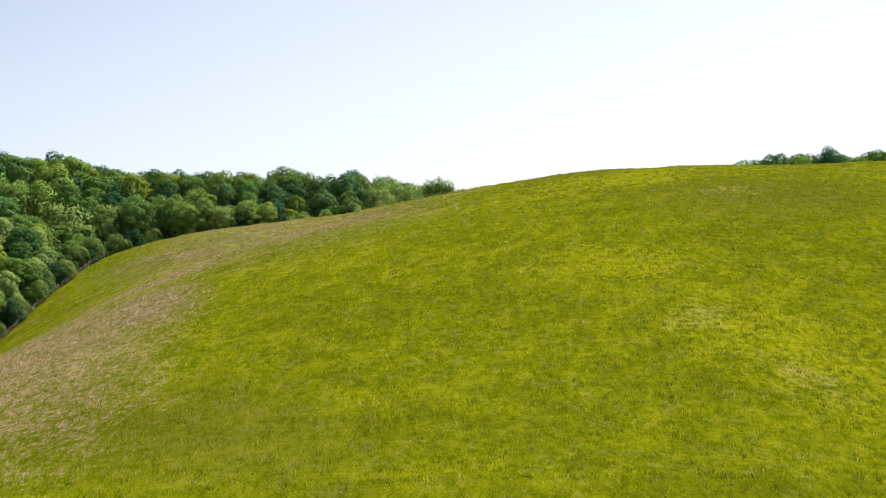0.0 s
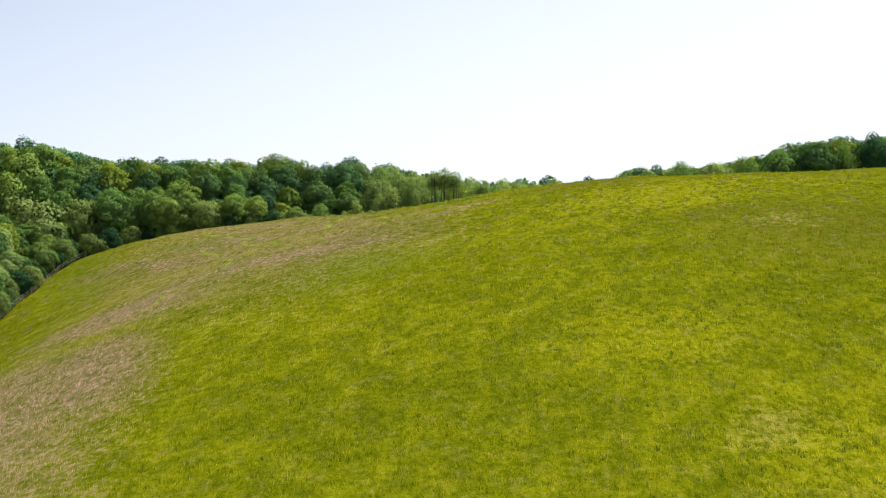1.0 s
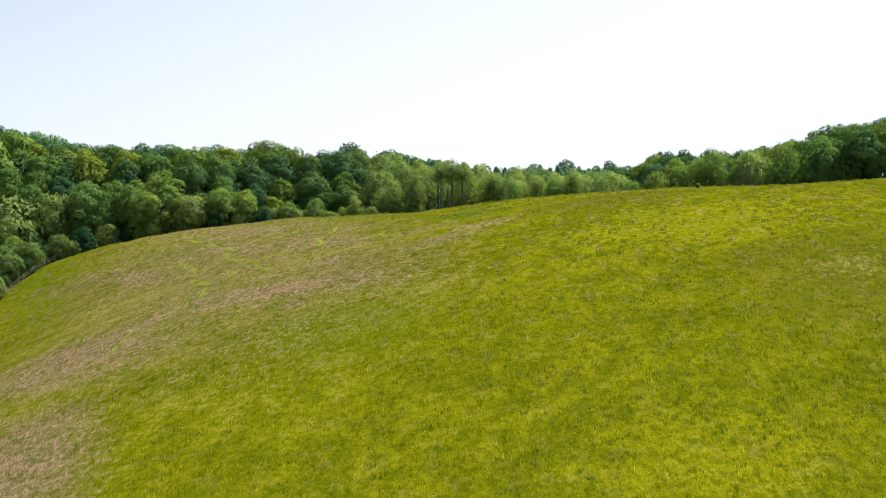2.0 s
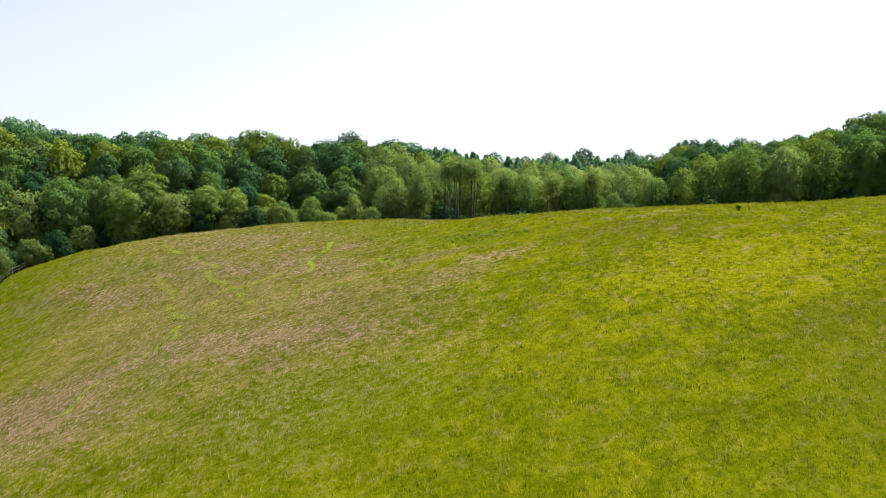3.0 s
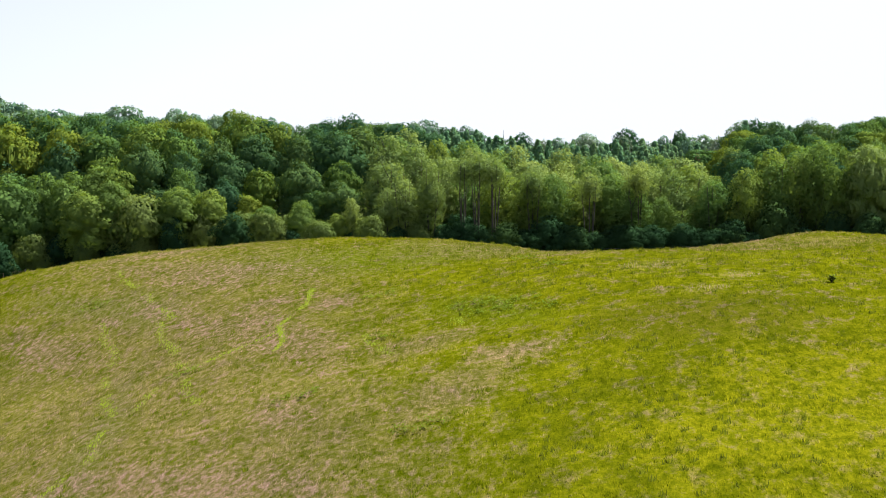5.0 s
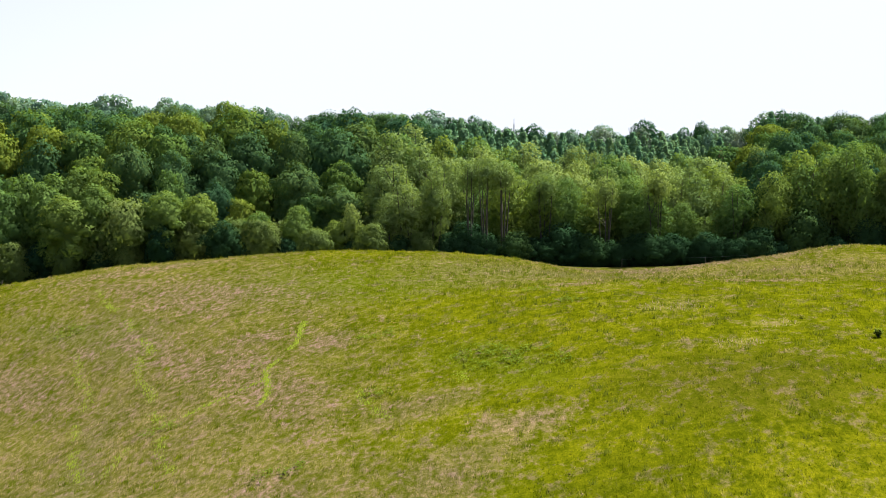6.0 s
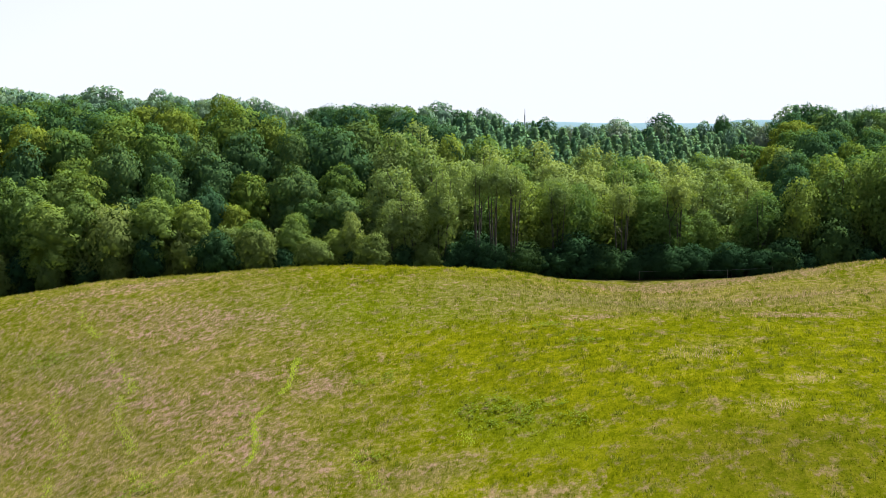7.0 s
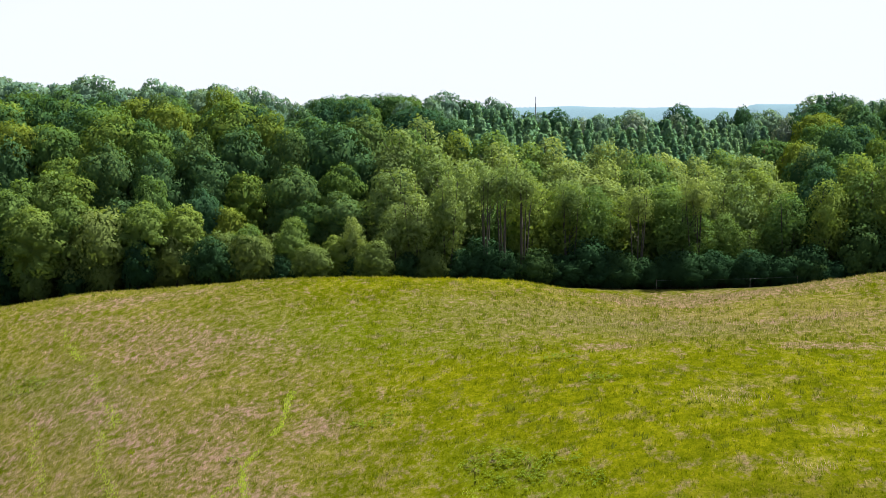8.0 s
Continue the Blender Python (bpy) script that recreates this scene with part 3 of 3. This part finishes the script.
def canopy(x, y):
    """Height of the tree tops over the wood: the skyline of the last rows, and lower rows in front of it."""
    top = np.interp(x, [-110, -98, -86, -75, -58, -47, -38, -35, -33, -27, -12, -4, 4, 21, 32, 42, 52, 66, 76, 85, 110],
                    [133.5, 133.5, 132.3, 129.2, 128.6, 128.8, 128.2, 127.4, 126.6, 126.8, 127.2, 126.1, 124.4, 124.3, 124.2, 126.2, 126.2, 127.4, 130.8, 132.6, 133.2])
    low = np.interp(y, [356, 361, 366, 371, 376, 382, 390, 402], [-17.0, -13.4, -9.6, -6.2, -3.7, -2.6, -2.5, -1.5])
    tall = np.interp(y, [356, 360, 366, 372, 380, 390, 402], [-11.5, -9.6, -7.6, -5.8, -4.4, -2.7, -0.9])
    low = low + (tall - low) * smooth(-20, -4, x)
    low = low - 1.4 * smooth(368, 376, y) * (1 - smooth(390, 397, y)) * (1 - smooth(-46, -36, x))
    low = low - 2.0 * smooth(358, 366, y) * (1 - smooth(376, 384, y)) * smooth(-18, -10, x) * (1 - smooth(32, 40, x))      # the alders stay under the spruces
    return top + low


def build_wood():
    rng = np.random.default_rng(5)
    row = 0
    y = 357.0
    while y < 410:
        step = 4.6 if y < 366 else 5.8
        x = -112 + (row % 2) * step / 2
        while x < 112:
            px, py = x + rng.uniform(-1.5, 1.5), y + rng.uniform(-1.6, 1.6)
            top = float(canopy(px, py)) + 0.6 - abs(rng.normal(0, 0.9 if py > 392 else 1.7))
            turn = rng.uniform(0, 6.28)
            if px < -0.27 * py - 6 or (px > 74 and py < 386):
                x += step
                continue
            if px < -44 and py > 396.5:
                x += step
                continue
            if -14 < px < 42 and py > 400:
                x += step
                continue
            kind = "beech"
            middle = (-16 if py < 381 else -6) + rng.uniform(-4, 4) < px < 34 + rng.uniform(-6, 6)
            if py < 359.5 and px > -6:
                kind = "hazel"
            elif py < 363.5 and px > -20:
                kind = "edge" if px > -5 else "alder"
            elif middle and py < 381:
                kind = "alder" if rng.uniform() < 0.72 else "ash"
            elif middle and 381 <= py < 401:
                x += step
                continue
            elif py < 361:
                kind = "willow" if px < -20 and rng.uniform() < 0.35 else "ash"
            elif py < 367 and rng.uniform() < (0.15 if px < -20 else 0.6):
                kind = "ash"
            # Darker oaks stand thicker on the left, in place of deep shade on beeches.
            if kind == "beech" and px < 60 and rng.uniform() < (0.6 if py > 385 or -52 < px < -24 and py < 376 else 0.3):
                kind = "oak"
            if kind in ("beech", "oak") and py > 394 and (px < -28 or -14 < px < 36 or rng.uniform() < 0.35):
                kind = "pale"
            s = int(rng.integers(0, {"ash": 4 if -18 < px < 34 else 2, "edge": 3, "oak": 3, "hazel": 2, "pale": 3, "beech": 5, "alder": 5, "willow": 3, "spruce": 3}[kind]))
            plant(kind, s, px, py, top - {"willow": 2.0, "spruce": 2.2, "alder": -0.5, "beech": 0.5, "pale": 0.6, "oak": 0.5, "hazel": 6.5, "edge": 0.5, "ash": 0.0}[kind], turn, rng.uniform(0.85, 1.2) * {"pale": 0.55, "beech": 0.84, "oak": 0.84}.get(kind, 1.0))
            x += {"alder": 3.4, "edge": 3.8, "hazel": 3.4, "pale": 3.4}.get(kind, step if kind != "ash" else 4.2)
        y += 4.6 if y < 390 else 3.8
        row += 1
    y = 380.0
    while y < 403:                                  # close-set spruces on the rise, spaced to fit the camera's view
        x = -6 + rng.uniform(-3, 2)
        while x < 34:
            px, py = x + rng.uniform(-0.9, 0.9), y + rng.uniform(-1, 1)
            plant("spruce", int(rng.integers(0, 3)), px, py, float(canopy(px, py)) - 3.0 + 0.06 * (py - 380) + rng.normal(0, 0.6), rng.uniform(0, 6.28), rng.uniform(0.8, 1.2))
            x += 1.85
        y += 2.15
    y = 397.5
    while y < 410:                                  # small crowns, close together, so that the rise looks farther off
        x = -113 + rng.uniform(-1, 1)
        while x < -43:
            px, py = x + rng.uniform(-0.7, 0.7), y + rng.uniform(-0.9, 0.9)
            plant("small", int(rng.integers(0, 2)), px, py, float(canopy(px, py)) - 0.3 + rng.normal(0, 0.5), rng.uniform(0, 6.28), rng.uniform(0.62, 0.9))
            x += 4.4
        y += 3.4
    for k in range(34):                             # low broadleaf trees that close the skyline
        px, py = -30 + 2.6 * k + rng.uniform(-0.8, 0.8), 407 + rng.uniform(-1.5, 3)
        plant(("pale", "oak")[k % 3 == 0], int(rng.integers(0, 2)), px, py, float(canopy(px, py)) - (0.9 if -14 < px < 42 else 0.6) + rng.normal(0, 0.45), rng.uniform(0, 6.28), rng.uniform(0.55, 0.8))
    for k in range(64):                             # the wood comes forward along the low flank, outside the fence
        py = 296 + 58 * (k % 16) / 16 + rng.uniform(-1.5, 1.5)
        px = -83 + 0.16 * (py - 300) - 6.5 * (k // 16) + rng.uniform(-1.5, 1.5)
        top = 90.5 + (py - 311) * 0.36 + (k // 16) * 2.2 + rng.normal(0, 1.0)
        kind = ("ash", "beech", "ash", "ash")[int(rng.integers(0, 4))] if k < 16 else ("beech", "ash")[k % 2]
        plant(kind, int(rng.integers(0, 3)), px, py, top, rng.uniform(0, 6.28), rng.uniform(0.85, 1.15))


build_wood()
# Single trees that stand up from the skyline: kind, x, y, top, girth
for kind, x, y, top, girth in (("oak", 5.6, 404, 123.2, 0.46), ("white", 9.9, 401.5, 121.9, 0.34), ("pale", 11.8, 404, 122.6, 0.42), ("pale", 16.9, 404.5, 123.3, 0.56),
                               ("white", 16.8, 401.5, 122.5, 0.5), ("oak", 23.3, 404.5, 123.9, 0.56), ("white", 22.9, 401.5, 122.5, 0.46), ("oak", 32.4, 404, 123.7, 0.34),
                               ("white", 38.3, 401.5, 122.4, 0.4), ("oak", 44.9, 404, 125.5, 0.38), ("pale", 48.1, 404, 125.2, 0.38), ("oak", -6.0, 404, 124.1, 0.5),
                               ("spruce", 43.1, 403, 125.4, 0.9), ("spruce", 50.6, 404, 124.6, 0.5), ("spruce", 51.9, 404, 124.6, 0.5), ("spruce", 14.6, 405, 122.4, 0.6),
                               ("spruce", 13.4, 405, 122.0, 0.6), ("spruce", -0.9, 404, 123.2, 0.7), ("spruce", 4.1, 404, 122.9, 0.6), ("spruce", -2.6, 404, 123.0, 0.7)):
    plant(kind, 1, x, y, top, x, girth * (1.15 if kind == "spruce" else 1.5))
# Trees that stand alone on the shoulder of the hill: kind, x, y, top, girth
for kind, k, x, y, top, girth in (("oak", 0, 74.0, 356, 122.0, 0.98), ("ash", 1, 66.3, 357, 120.4, 1.0), ("edge", 0, 60.5, 359, 119.6, 0.9), ("edge", 1, 79.6, 356, 121.2, 0.6),
                                  ("oak", 2, 86.0, 357, 123.2, 0.7), ("ash", 0, 91.0, 358, 120.2, 0.8), ("beech", 1, 97.5, 358, 123.6, 0.8), ("edge", 2, 70.0, 355, 116.6, 0.8),
                                  ("ash", 2, 54.0, 360, 119.0, 0.9), ("edge", 2, 47.5, 361, 118.6, 0.9), ("ash", 3, 80.5, 359, 117.6, 0.7)):
    plant(kind, k, x, y, top, x * 1.7, girth)
for k in range(17):                                  # bushes that hide the feet of the trees; their dark leaves stand in for shade
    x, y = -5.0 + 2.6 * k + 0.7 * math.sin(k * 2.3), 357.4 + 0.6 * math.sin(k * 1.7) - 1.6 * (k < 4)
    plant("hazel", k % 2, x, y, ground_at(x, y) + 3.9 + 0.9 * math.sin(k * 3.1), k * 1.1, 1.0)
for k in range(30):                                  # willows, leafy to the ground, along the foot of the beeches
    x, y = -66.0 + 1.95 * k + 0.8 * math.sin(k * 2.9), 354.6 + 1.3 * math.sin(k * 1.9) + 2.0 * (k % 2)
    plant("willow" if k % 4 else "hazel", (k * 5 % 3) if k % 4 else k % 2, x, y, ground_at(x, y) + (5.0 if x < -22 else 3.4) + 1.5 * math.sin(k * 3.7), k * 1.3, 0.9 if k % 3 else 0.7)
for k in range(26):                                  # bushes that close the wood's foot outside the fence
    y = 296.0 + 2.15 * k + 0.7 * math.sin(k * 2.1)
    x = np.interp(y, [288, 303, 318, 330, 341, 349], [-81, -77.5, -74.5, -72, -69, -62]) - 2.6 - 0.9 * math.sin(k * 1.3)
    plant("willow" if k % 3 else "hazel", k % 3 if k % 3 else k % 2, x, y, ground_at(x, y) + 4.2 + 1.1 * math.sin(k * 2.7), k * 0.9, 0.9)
# Alders with bare trunks that stand out at the wood's edge
for x, y, top in ((-2.6, 355.4, 116.4), (-0.5, 354.9, 116.8), (1.6, 355.4, 116.2), (7.1, 358.4, 114.8), (21.8, 359.0, 115.2), (15.0, 359.0, 114.2)):
    plant("tall", int(x) % 2, x, y, top, x * 2.0, 0.8)



# ---- far wooded ridge ----
def build_dead_spruce():
    """A bare, rust-brown spruce among the green ones."""
    rust = plain_leaf("dead_needles", (0.130, 0.080, 0.048), (0.220, 0.140, 0.090))
    low, crown = spruce_meshes(77)
    crown.materials.clear()
    crown.materials.append(rust)
    for x, y, top, girth in ((33.0, 384.0, 118.6, 0.9), (30.8, 383.0, 117.6, 0.7), (35.4, 383.0, 117.8, 0.8)):
        root = tree_thing("dead_spruce", (low, crown), "dead spruce tree with rust-brown needles", "dead spruces")
        z = float(land(np.array([x]), np.array([y]), False)[0]) - 0.1
        root.location, root.scale = (x, y, z), (girth, girth, (top - z) / 14.0)


# The ridge is placed near, to fit the camera's view; haze is in its colour.
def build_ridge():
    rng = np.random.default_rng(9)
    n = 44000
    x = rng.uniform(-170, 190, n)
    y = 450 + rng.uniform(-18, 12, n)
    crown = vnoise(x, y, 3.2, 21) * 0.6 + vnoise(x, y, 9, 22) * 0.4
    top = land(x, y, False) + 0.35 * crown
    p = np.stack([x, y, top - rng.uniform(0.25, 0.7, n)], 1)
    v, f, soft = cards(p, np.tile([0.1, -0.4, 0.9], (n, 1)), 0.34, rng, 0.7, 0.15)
    tagged(new("distant_wood", mesh_of("distant_wood", v, f, HAZED_WOOD, False, soft)), "wooded ridge behind the pasture, haze blue put into its leaf colour", "woodland", kind="stuff")


def build_mast(x, y, top):
    """A slim radio mast over the far trees."""
    steel, nt, bsdf = material("galvanised_steel")
    bsdf.inputs["Base Color"].default_value, bsdf.inputs["Metallic"].default_value, bsdf.inputs["Roughness"].default_value = (0.35, 0.36, 0.38, 1), 0.6, 0.5
    z = ground_at(x, y)
    root = new("radio_mast")
    root.location = (x, y, z)
    tagged(root, "slim grey steel radio mast above the far trees", "mast")
    h = top - z
    part("pole", mesh_of("pole", *tube([(0, 0, -0.3), (0, 0, h * 0.8), (0, 0, h - 1.0)], [0.13, 0.11, 0.09], 8), steel, True), root)
    part("antenna", mesh_of("antenna", *tube([(0, 0, h - 1.0), (0, 0, h - 0.9), (0, 0, h)], [0.06, 0.05, 0.04], 6), steel, True), root)


build_dead_spruce()
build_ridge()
build_mast(2.8, 420.0, 125.1)


# ---- grass ----
TUSSOCK = plain_leaf("tussock_grass", (0.026, 0.034, 0.003), (0.060, 0.070, 0.004))


def tufts(x, y, height, width, rng, mat, name, bent=1.15):
    """Leaning blades, one triangle each, rooted in the ground."""
    n = len(x)
    z = land(x, y) - 0.03
    a, lean = rng.uniform(-0.7, 0.7, n), np.maximum(rng.normal((0.0, bent), (0.35, 0.3), (n, 2)), (-1.0, bent - 0.45)) * height[:, None]      # leaned up the slope so that the face towards the camera catches sun
    wx, wy = np.cos(a) * width / 2, np.sin(a) * width / 2
    v = np.empty((n, 3, 3))
    v[:, 0] = np.stack([x - wx, y - wy, z], 1)
    v[:, 1] = np.stack([x + wx, y + wy, z], 1)
    v[:, 2] = np.stack([x + lean[:, 0] + 0.08 * height, y + lean[:, 1], z + height], 1)
    up = np.stack([rng.normal(0, 0.28, n), rng.normal(-0.25, 0.28, n), np.ones(n)], 1)
    up /= np.linalg.norm(up, axis=1, keepdims=True)
    turned = np.cross(v[:, 1] - v[:, 0], v[:, 2] - v[:, 0]) @ np.array([0.0, -1.0, 0.6]) < 0      # the lit face of every blade is turned to the camera's side
    v[turned] = v[turned][:, [1, 0, 2]]
    return mesh_of(name, v.reshape(-1, 3), np.arange(3 * n).reshape(n, 3), mat, False, np.repeat(up, 3, 0))


def build_grass():
    rng = np.random.default_rng(11)
    n = 800000
    y = np.sqrt(rng.uniform(104.0 ** 2, 352.0 ** 2, n))
    x = rng.uniform(-1, 1, n) * (0.272 * y + 3)
    clump = vnoise(x, y, 1.3, 31) * 0.55 + vnoise(x, y, 0.45, 32) * 0.45
    keep = (rng.uniform(0, 1, n) < 0.2 + 1.0 * clump) & (x > -78) & (x < 70)
    x, y, clump = x[keep], y[keep], clump[keep]
    h = (0.08 + 0.26 * clump ** 1.5) * rng.uniform(0.6, 1.5, len(x)) * (1.6 - 0.6 * smooth(180, 260, y))
    w = rng.uniform(0.04, 0.10, len(x))
    tagged(new("meadow_grass", tufts(x, y, h, w, rng, SWARD, "meadow_grass")), "tufted yellow-green summer grass over the pasture", "grass", kind="stuff")


def build_tussocks():
    """Taller clumps of coarse grass, scattered singly and in drifts over the lower slope."""
    rng = np.random.default_rng(37)
    n = 9000
    y = np.sqrt(rng.uniform(104.0 ** 2, 345.0 ** 2, n))
    x = rng.uniform(-1, 1, n) * (0.272 * y + 2)
    thick = 0.10 + 0.55 * smooth(0, 16, x) * (1 - smooth(225, 275, y)) + 0.18 * smooth(245, 290, y) * smooth(-14, 0, x)
    keep = (rng.uniform(0, 1, n) < thick * (0.25 + 1.5 * vnoise(x, y, 7, 51))) & (x > -76) & (x < 68)
    x, y = np.repeat(x[keep], 18), np.repeat(y[keep], 18)
    m = len(x)
    x, y = x + rng.normal(0, 0.15, m), y + rng.normal(0, 0.12, m)
    me = tufts(x, y, rng.uniform(0.2, 0.5, m), rng.uniform(0.05, 0.12, m), rng, TUSSOCK, "grass_tussocks", 0.7)
    tagged(new("grass_tussocks", me), "scattered dark green tussocks of coarse grass", "grass", kind="stuff")


build_grass()
build_tussocks()


# ---- trails, weeds and single plants on the pasture ----
FRESH = plain_leaf("fresh_grass", (0.082, 0.114, 0.010), (0.118, 0.144, 0.016))
WEED = plain_leaf("weed_leaves", (0.044, 0.072, 0.006), (0.084, 0.112, 0.014))
DRY = plain_leaf("dry_seed_grass", (0.100, 0.078, 0.048), (0.160, 0.128, 0.080))

TRAILS = [[(-18.0, 279), (-18.3, 285), (-18.7, 289), (-18.4, 293), (-17.4, 296.5), (-17.0, 300), (-17.4, 304)],
          [(-46.5, 332), (-40.1, 321), (-36.1, 312), (-32.8, 304)],
          [(-22.7, 265), (-25.9, 277), (-29.1, 288), (-34.3, 304)],
          [(-31.2, 270), (-35.7, 286), (-38, 299), (-42.4, 311)],
          [(-6.1, 267), (-8.2, 273.5), (-9.3, 278)],
          [(-0.9, 272), (-1.2, 278)],
          [(-30.4, 256), (-31.4, 268), (-27.5, 279), (-18.8, 286)],
          [(-38.0, 237), (-36.5, 248), (-31.2, 257)]]


def build_trails():
    rng = np.random.default_rng(17)
    for path in TRAILS:
        P = np.array(path, float)
        seg = np.linalg.norm(np.diff(P, axis=0), axis=1)
        at = np.concatenate([[0], np.cumsum(seg)])
        n = int(at[-1] * (46 if path is TRAILS[0] else 24))
        d = rng.uniform(0, at[-1], n)
        off = rng.normal(0, 0.18 if path is TRAILS[0] else 0.30, n) + 0.3 * np.sin(d * 0.5)
        keep = vnoise(d, d * 0, 2.2, 41) > (0.12 if path is TRAILS[0] else 0.35)
        x = np.interp(d, at, P[:, 0]) + off
        y = np.interp(d, at, P[:, 1])
        x, y = x[keep], y[keep]
        me = tufts(x, y, rng.uniform(0.10, 0.26, len(x)), rng.uniform(0.05, 0.11, len(x)), rng, FRESH, "grass_trail")
        tagged(new("grass_trail", me), "narrow trail of trampled fresh green grass", "trail", "trails over the pasture", "stuff")


build_trails()


def build_weeds():
    rng = np.random.default_rng(19)
    for x0, y0, r in ((-9.0, 293.2, 1.5), (-0.2, 282.2, 2.0), (3.4, 279.7, 2.2), (5.4, 276.3, 1.9), (1.5, 278.6, 1.6), (-8.4, 275.5, 1.3), (-26.5, 279, 1.3), (-14, 262, 1.5),
                      (5, 303, 1.2), (8.5, 297, 1.3), (-45, 318, 1.6), (-3, 248, 1.5), (-19.5, 291.5, 1.0)):
        n = int(150 * r * r)
        a, q = rng.uniform(0, 6.283, n), r * np.sqrt(rng.uniform(0, 1, n))
        x, y = x0 + 1.5 * q * np.cos(a), y0 + q * np.sin(a)
        keep = vnoise(x, y, 0.9, 43) > 0.42
        x, y = x[keep], y[keep]
        z = land(x, y) + rng.uniform(0.1, 0.42, len(x))
        v, f, soft = cards(np.stack([x, y, z], 1), np.tile([0, -0.25, 1.0], (len(x), 1)), 0.09, rng)
        tagged(new("weed_patch", mesh_of("weed_patch", v, f, WEED, False, soft)), "patch of dark broad-leaved weeds in the grass", "weeds", "weeds on the pasture", "stuff")


build_weeds()


def build_seed_grass():
    """Single tall stands of pale dry seed grass."""
    rng = np.random.default_rng(23)
    for x0, y0, r in ((-35.3, 196, 1.4), (-39.3, 197, 1.1), (17.1, 290.4, 1.2), (19, 289, 1.0), (21.3, 274, 0.9), (25, 280.5, 0.8)):
        n = int(60 * r * r)
        a, q = rng.uniform(0, 6.283, n), r * np.sqrt(rng.uniform(0, 1, n))
        x, y = x0 + 2.4 * q * np.cos(a), y0 + 1.8 * q * np.sin(a)
        me = tufts(x, y, rng.uniform(0.15, 0.4, n), rng.uniform(0.03, 0.07, n), rng, DRY, "seed_grass")
        tagged(new("seed_grass", me), "stand of tall pale dry seed grass", "grass", "seed grass on the pasture", "stuff")


build_seed_grass()


def build_thistle(x, y, h):
    rng = np.random.default_rng(29)
    root = new("thistle_shrub")
    root.location = (x, y, ground_at(x, y))
    tagged(root, "small dark green bushy thistle alone in the grass", "shrub")
    stems = [tube([(0, 0, -0.1), (0.15 * math.cos(k), 0.15 * math.sin(k), h * 0.5), (0.35 * math.cos(k), 0.35 * math.sin(k), h)], [0.03, 0.02, 0.01], 5) for k in range(6)]
    part("stem", mesh_of("stem", *limbs(stems), BARK, True), root)
    n = 420
    d = rng.normal(0, 1, (n, 3))
    d /= np.linalg.norm(d, axis=1, keepdims=True)
    p = d * rng.uniform(0.3, 1, (n, 1)) * np.array([0.42, 0.4, h * 0.45]) + np.array([0, 0, h * 0.55])
    v, f, soft = cards(p, np.tile([0, -0.2, 1.0], (n, 1)), 0.08, rng)
    part("leaves", mesh_of("leaves", v, f, FRESH, False, soft), root)


build_thistle(32.3, 274.3, 0.75)

# ---- fences ----
def wood_material(name, a, b):
    m, nt, bsdf = material(name)
    geo = nt.nodes.new("ShaderNodeNewGeometry")
    n = noise_fac(nt, geo.outputs["Position"], 7.0, 4)
    nt.links.new(ramp(nt, n, [(0.3, a), (0.7, b)]), bsdf.inputs["Base Color"])
    bsdf.inputs["Roughness"].default_value = 0.85
    return m


POST_WOOD = wood_material("weathered_wood", (0.13, 0.115, 0.085), (0.23, 0.20, 0.155))
TAPE = wood_material("white_fence_tape", (0.16, 0.19, 0.20), (0.24, 0.27, 0.28))


def rail_between(a, b, tall, thick):
    a, b = Vector(a), Vector(b)
    d = (b - a).normalized()
    side = d.cross(Vector((0, 0, 1))).normalized() * thick / 2
    up = Vector((0, 0, tall / 2))
    v = [tuple(p + s * side + t * up) for p in (a, b) for s, t in ((-1, -1), (1, -1), (1, 1), (-1, 1))]
    return v, [(0, 1, 2, 3), (7, 6, 5, 4), (0, 4, 5, 1), (1, 5, 6, 2), (2, 6, 7, 3), (3, 7, 4, 0)]


def build_fence(path, gap, height, radius, levels, tall, label, rail_name, rail_mat):
    P = np.array(path, float)
    at = np.concatenate([[0], np.cumsum(np.linalg.norm(np.diff(P, axis=0), axis=1))])
    n = int(at[-1] / gap)
    d = np.linspace(0, at[-1], n + 1)
    xs, ys = np.interp(d, at, P[:, 0]), np.interp(d, at, P[:, 1])
    zs = land(xs, ys)
    root = new("pasture_fence")
    root.location = (xs[0], ys[0], zs[0])
    tagged(root, label, "fence")
    o = Vector(root.location)
    post = mesh_of("post", *tube([(0, 0, -0.3), (0, 0, height * 0.96), (0, 0, height)], [radius, radius, radius * 0.6], 7), POST_WOOD, False)
    for x, y, z in zip(xs, ys, zs):
        part("post", post, root).location = Vector((x, y, z)) - o
    for k in range(n):
        for lv in levels:
            a, b = Vector((xs[k], ys[k], zs[k] + lv)) - o, Vector((xs[k + 1], ys[k + 1], zs[k + 1] + lv)) - o
            part(rail_name, mesh_of(rail_name, *rail_between(a, b, tall, 0.03), rail_mat), root)


build_fence([(-81, 288), (-77.5, 303), (-74.5, 318), (-72, 330), (-69, 341), (-62, 349)], 3.4, 1.25, 0.05, (0.6, 1.05), 0.032,
            "weathered wooden post and rail fence along the wood", "rail", POST_WOOD)
build_fence([(17, 355.4), (24, 355.6), (33, 355.2)], 5.0, 1.1, 0.03, (1.0,), 0.014, "thin fence posts with pale tape before the wood", "tape", TAPE)
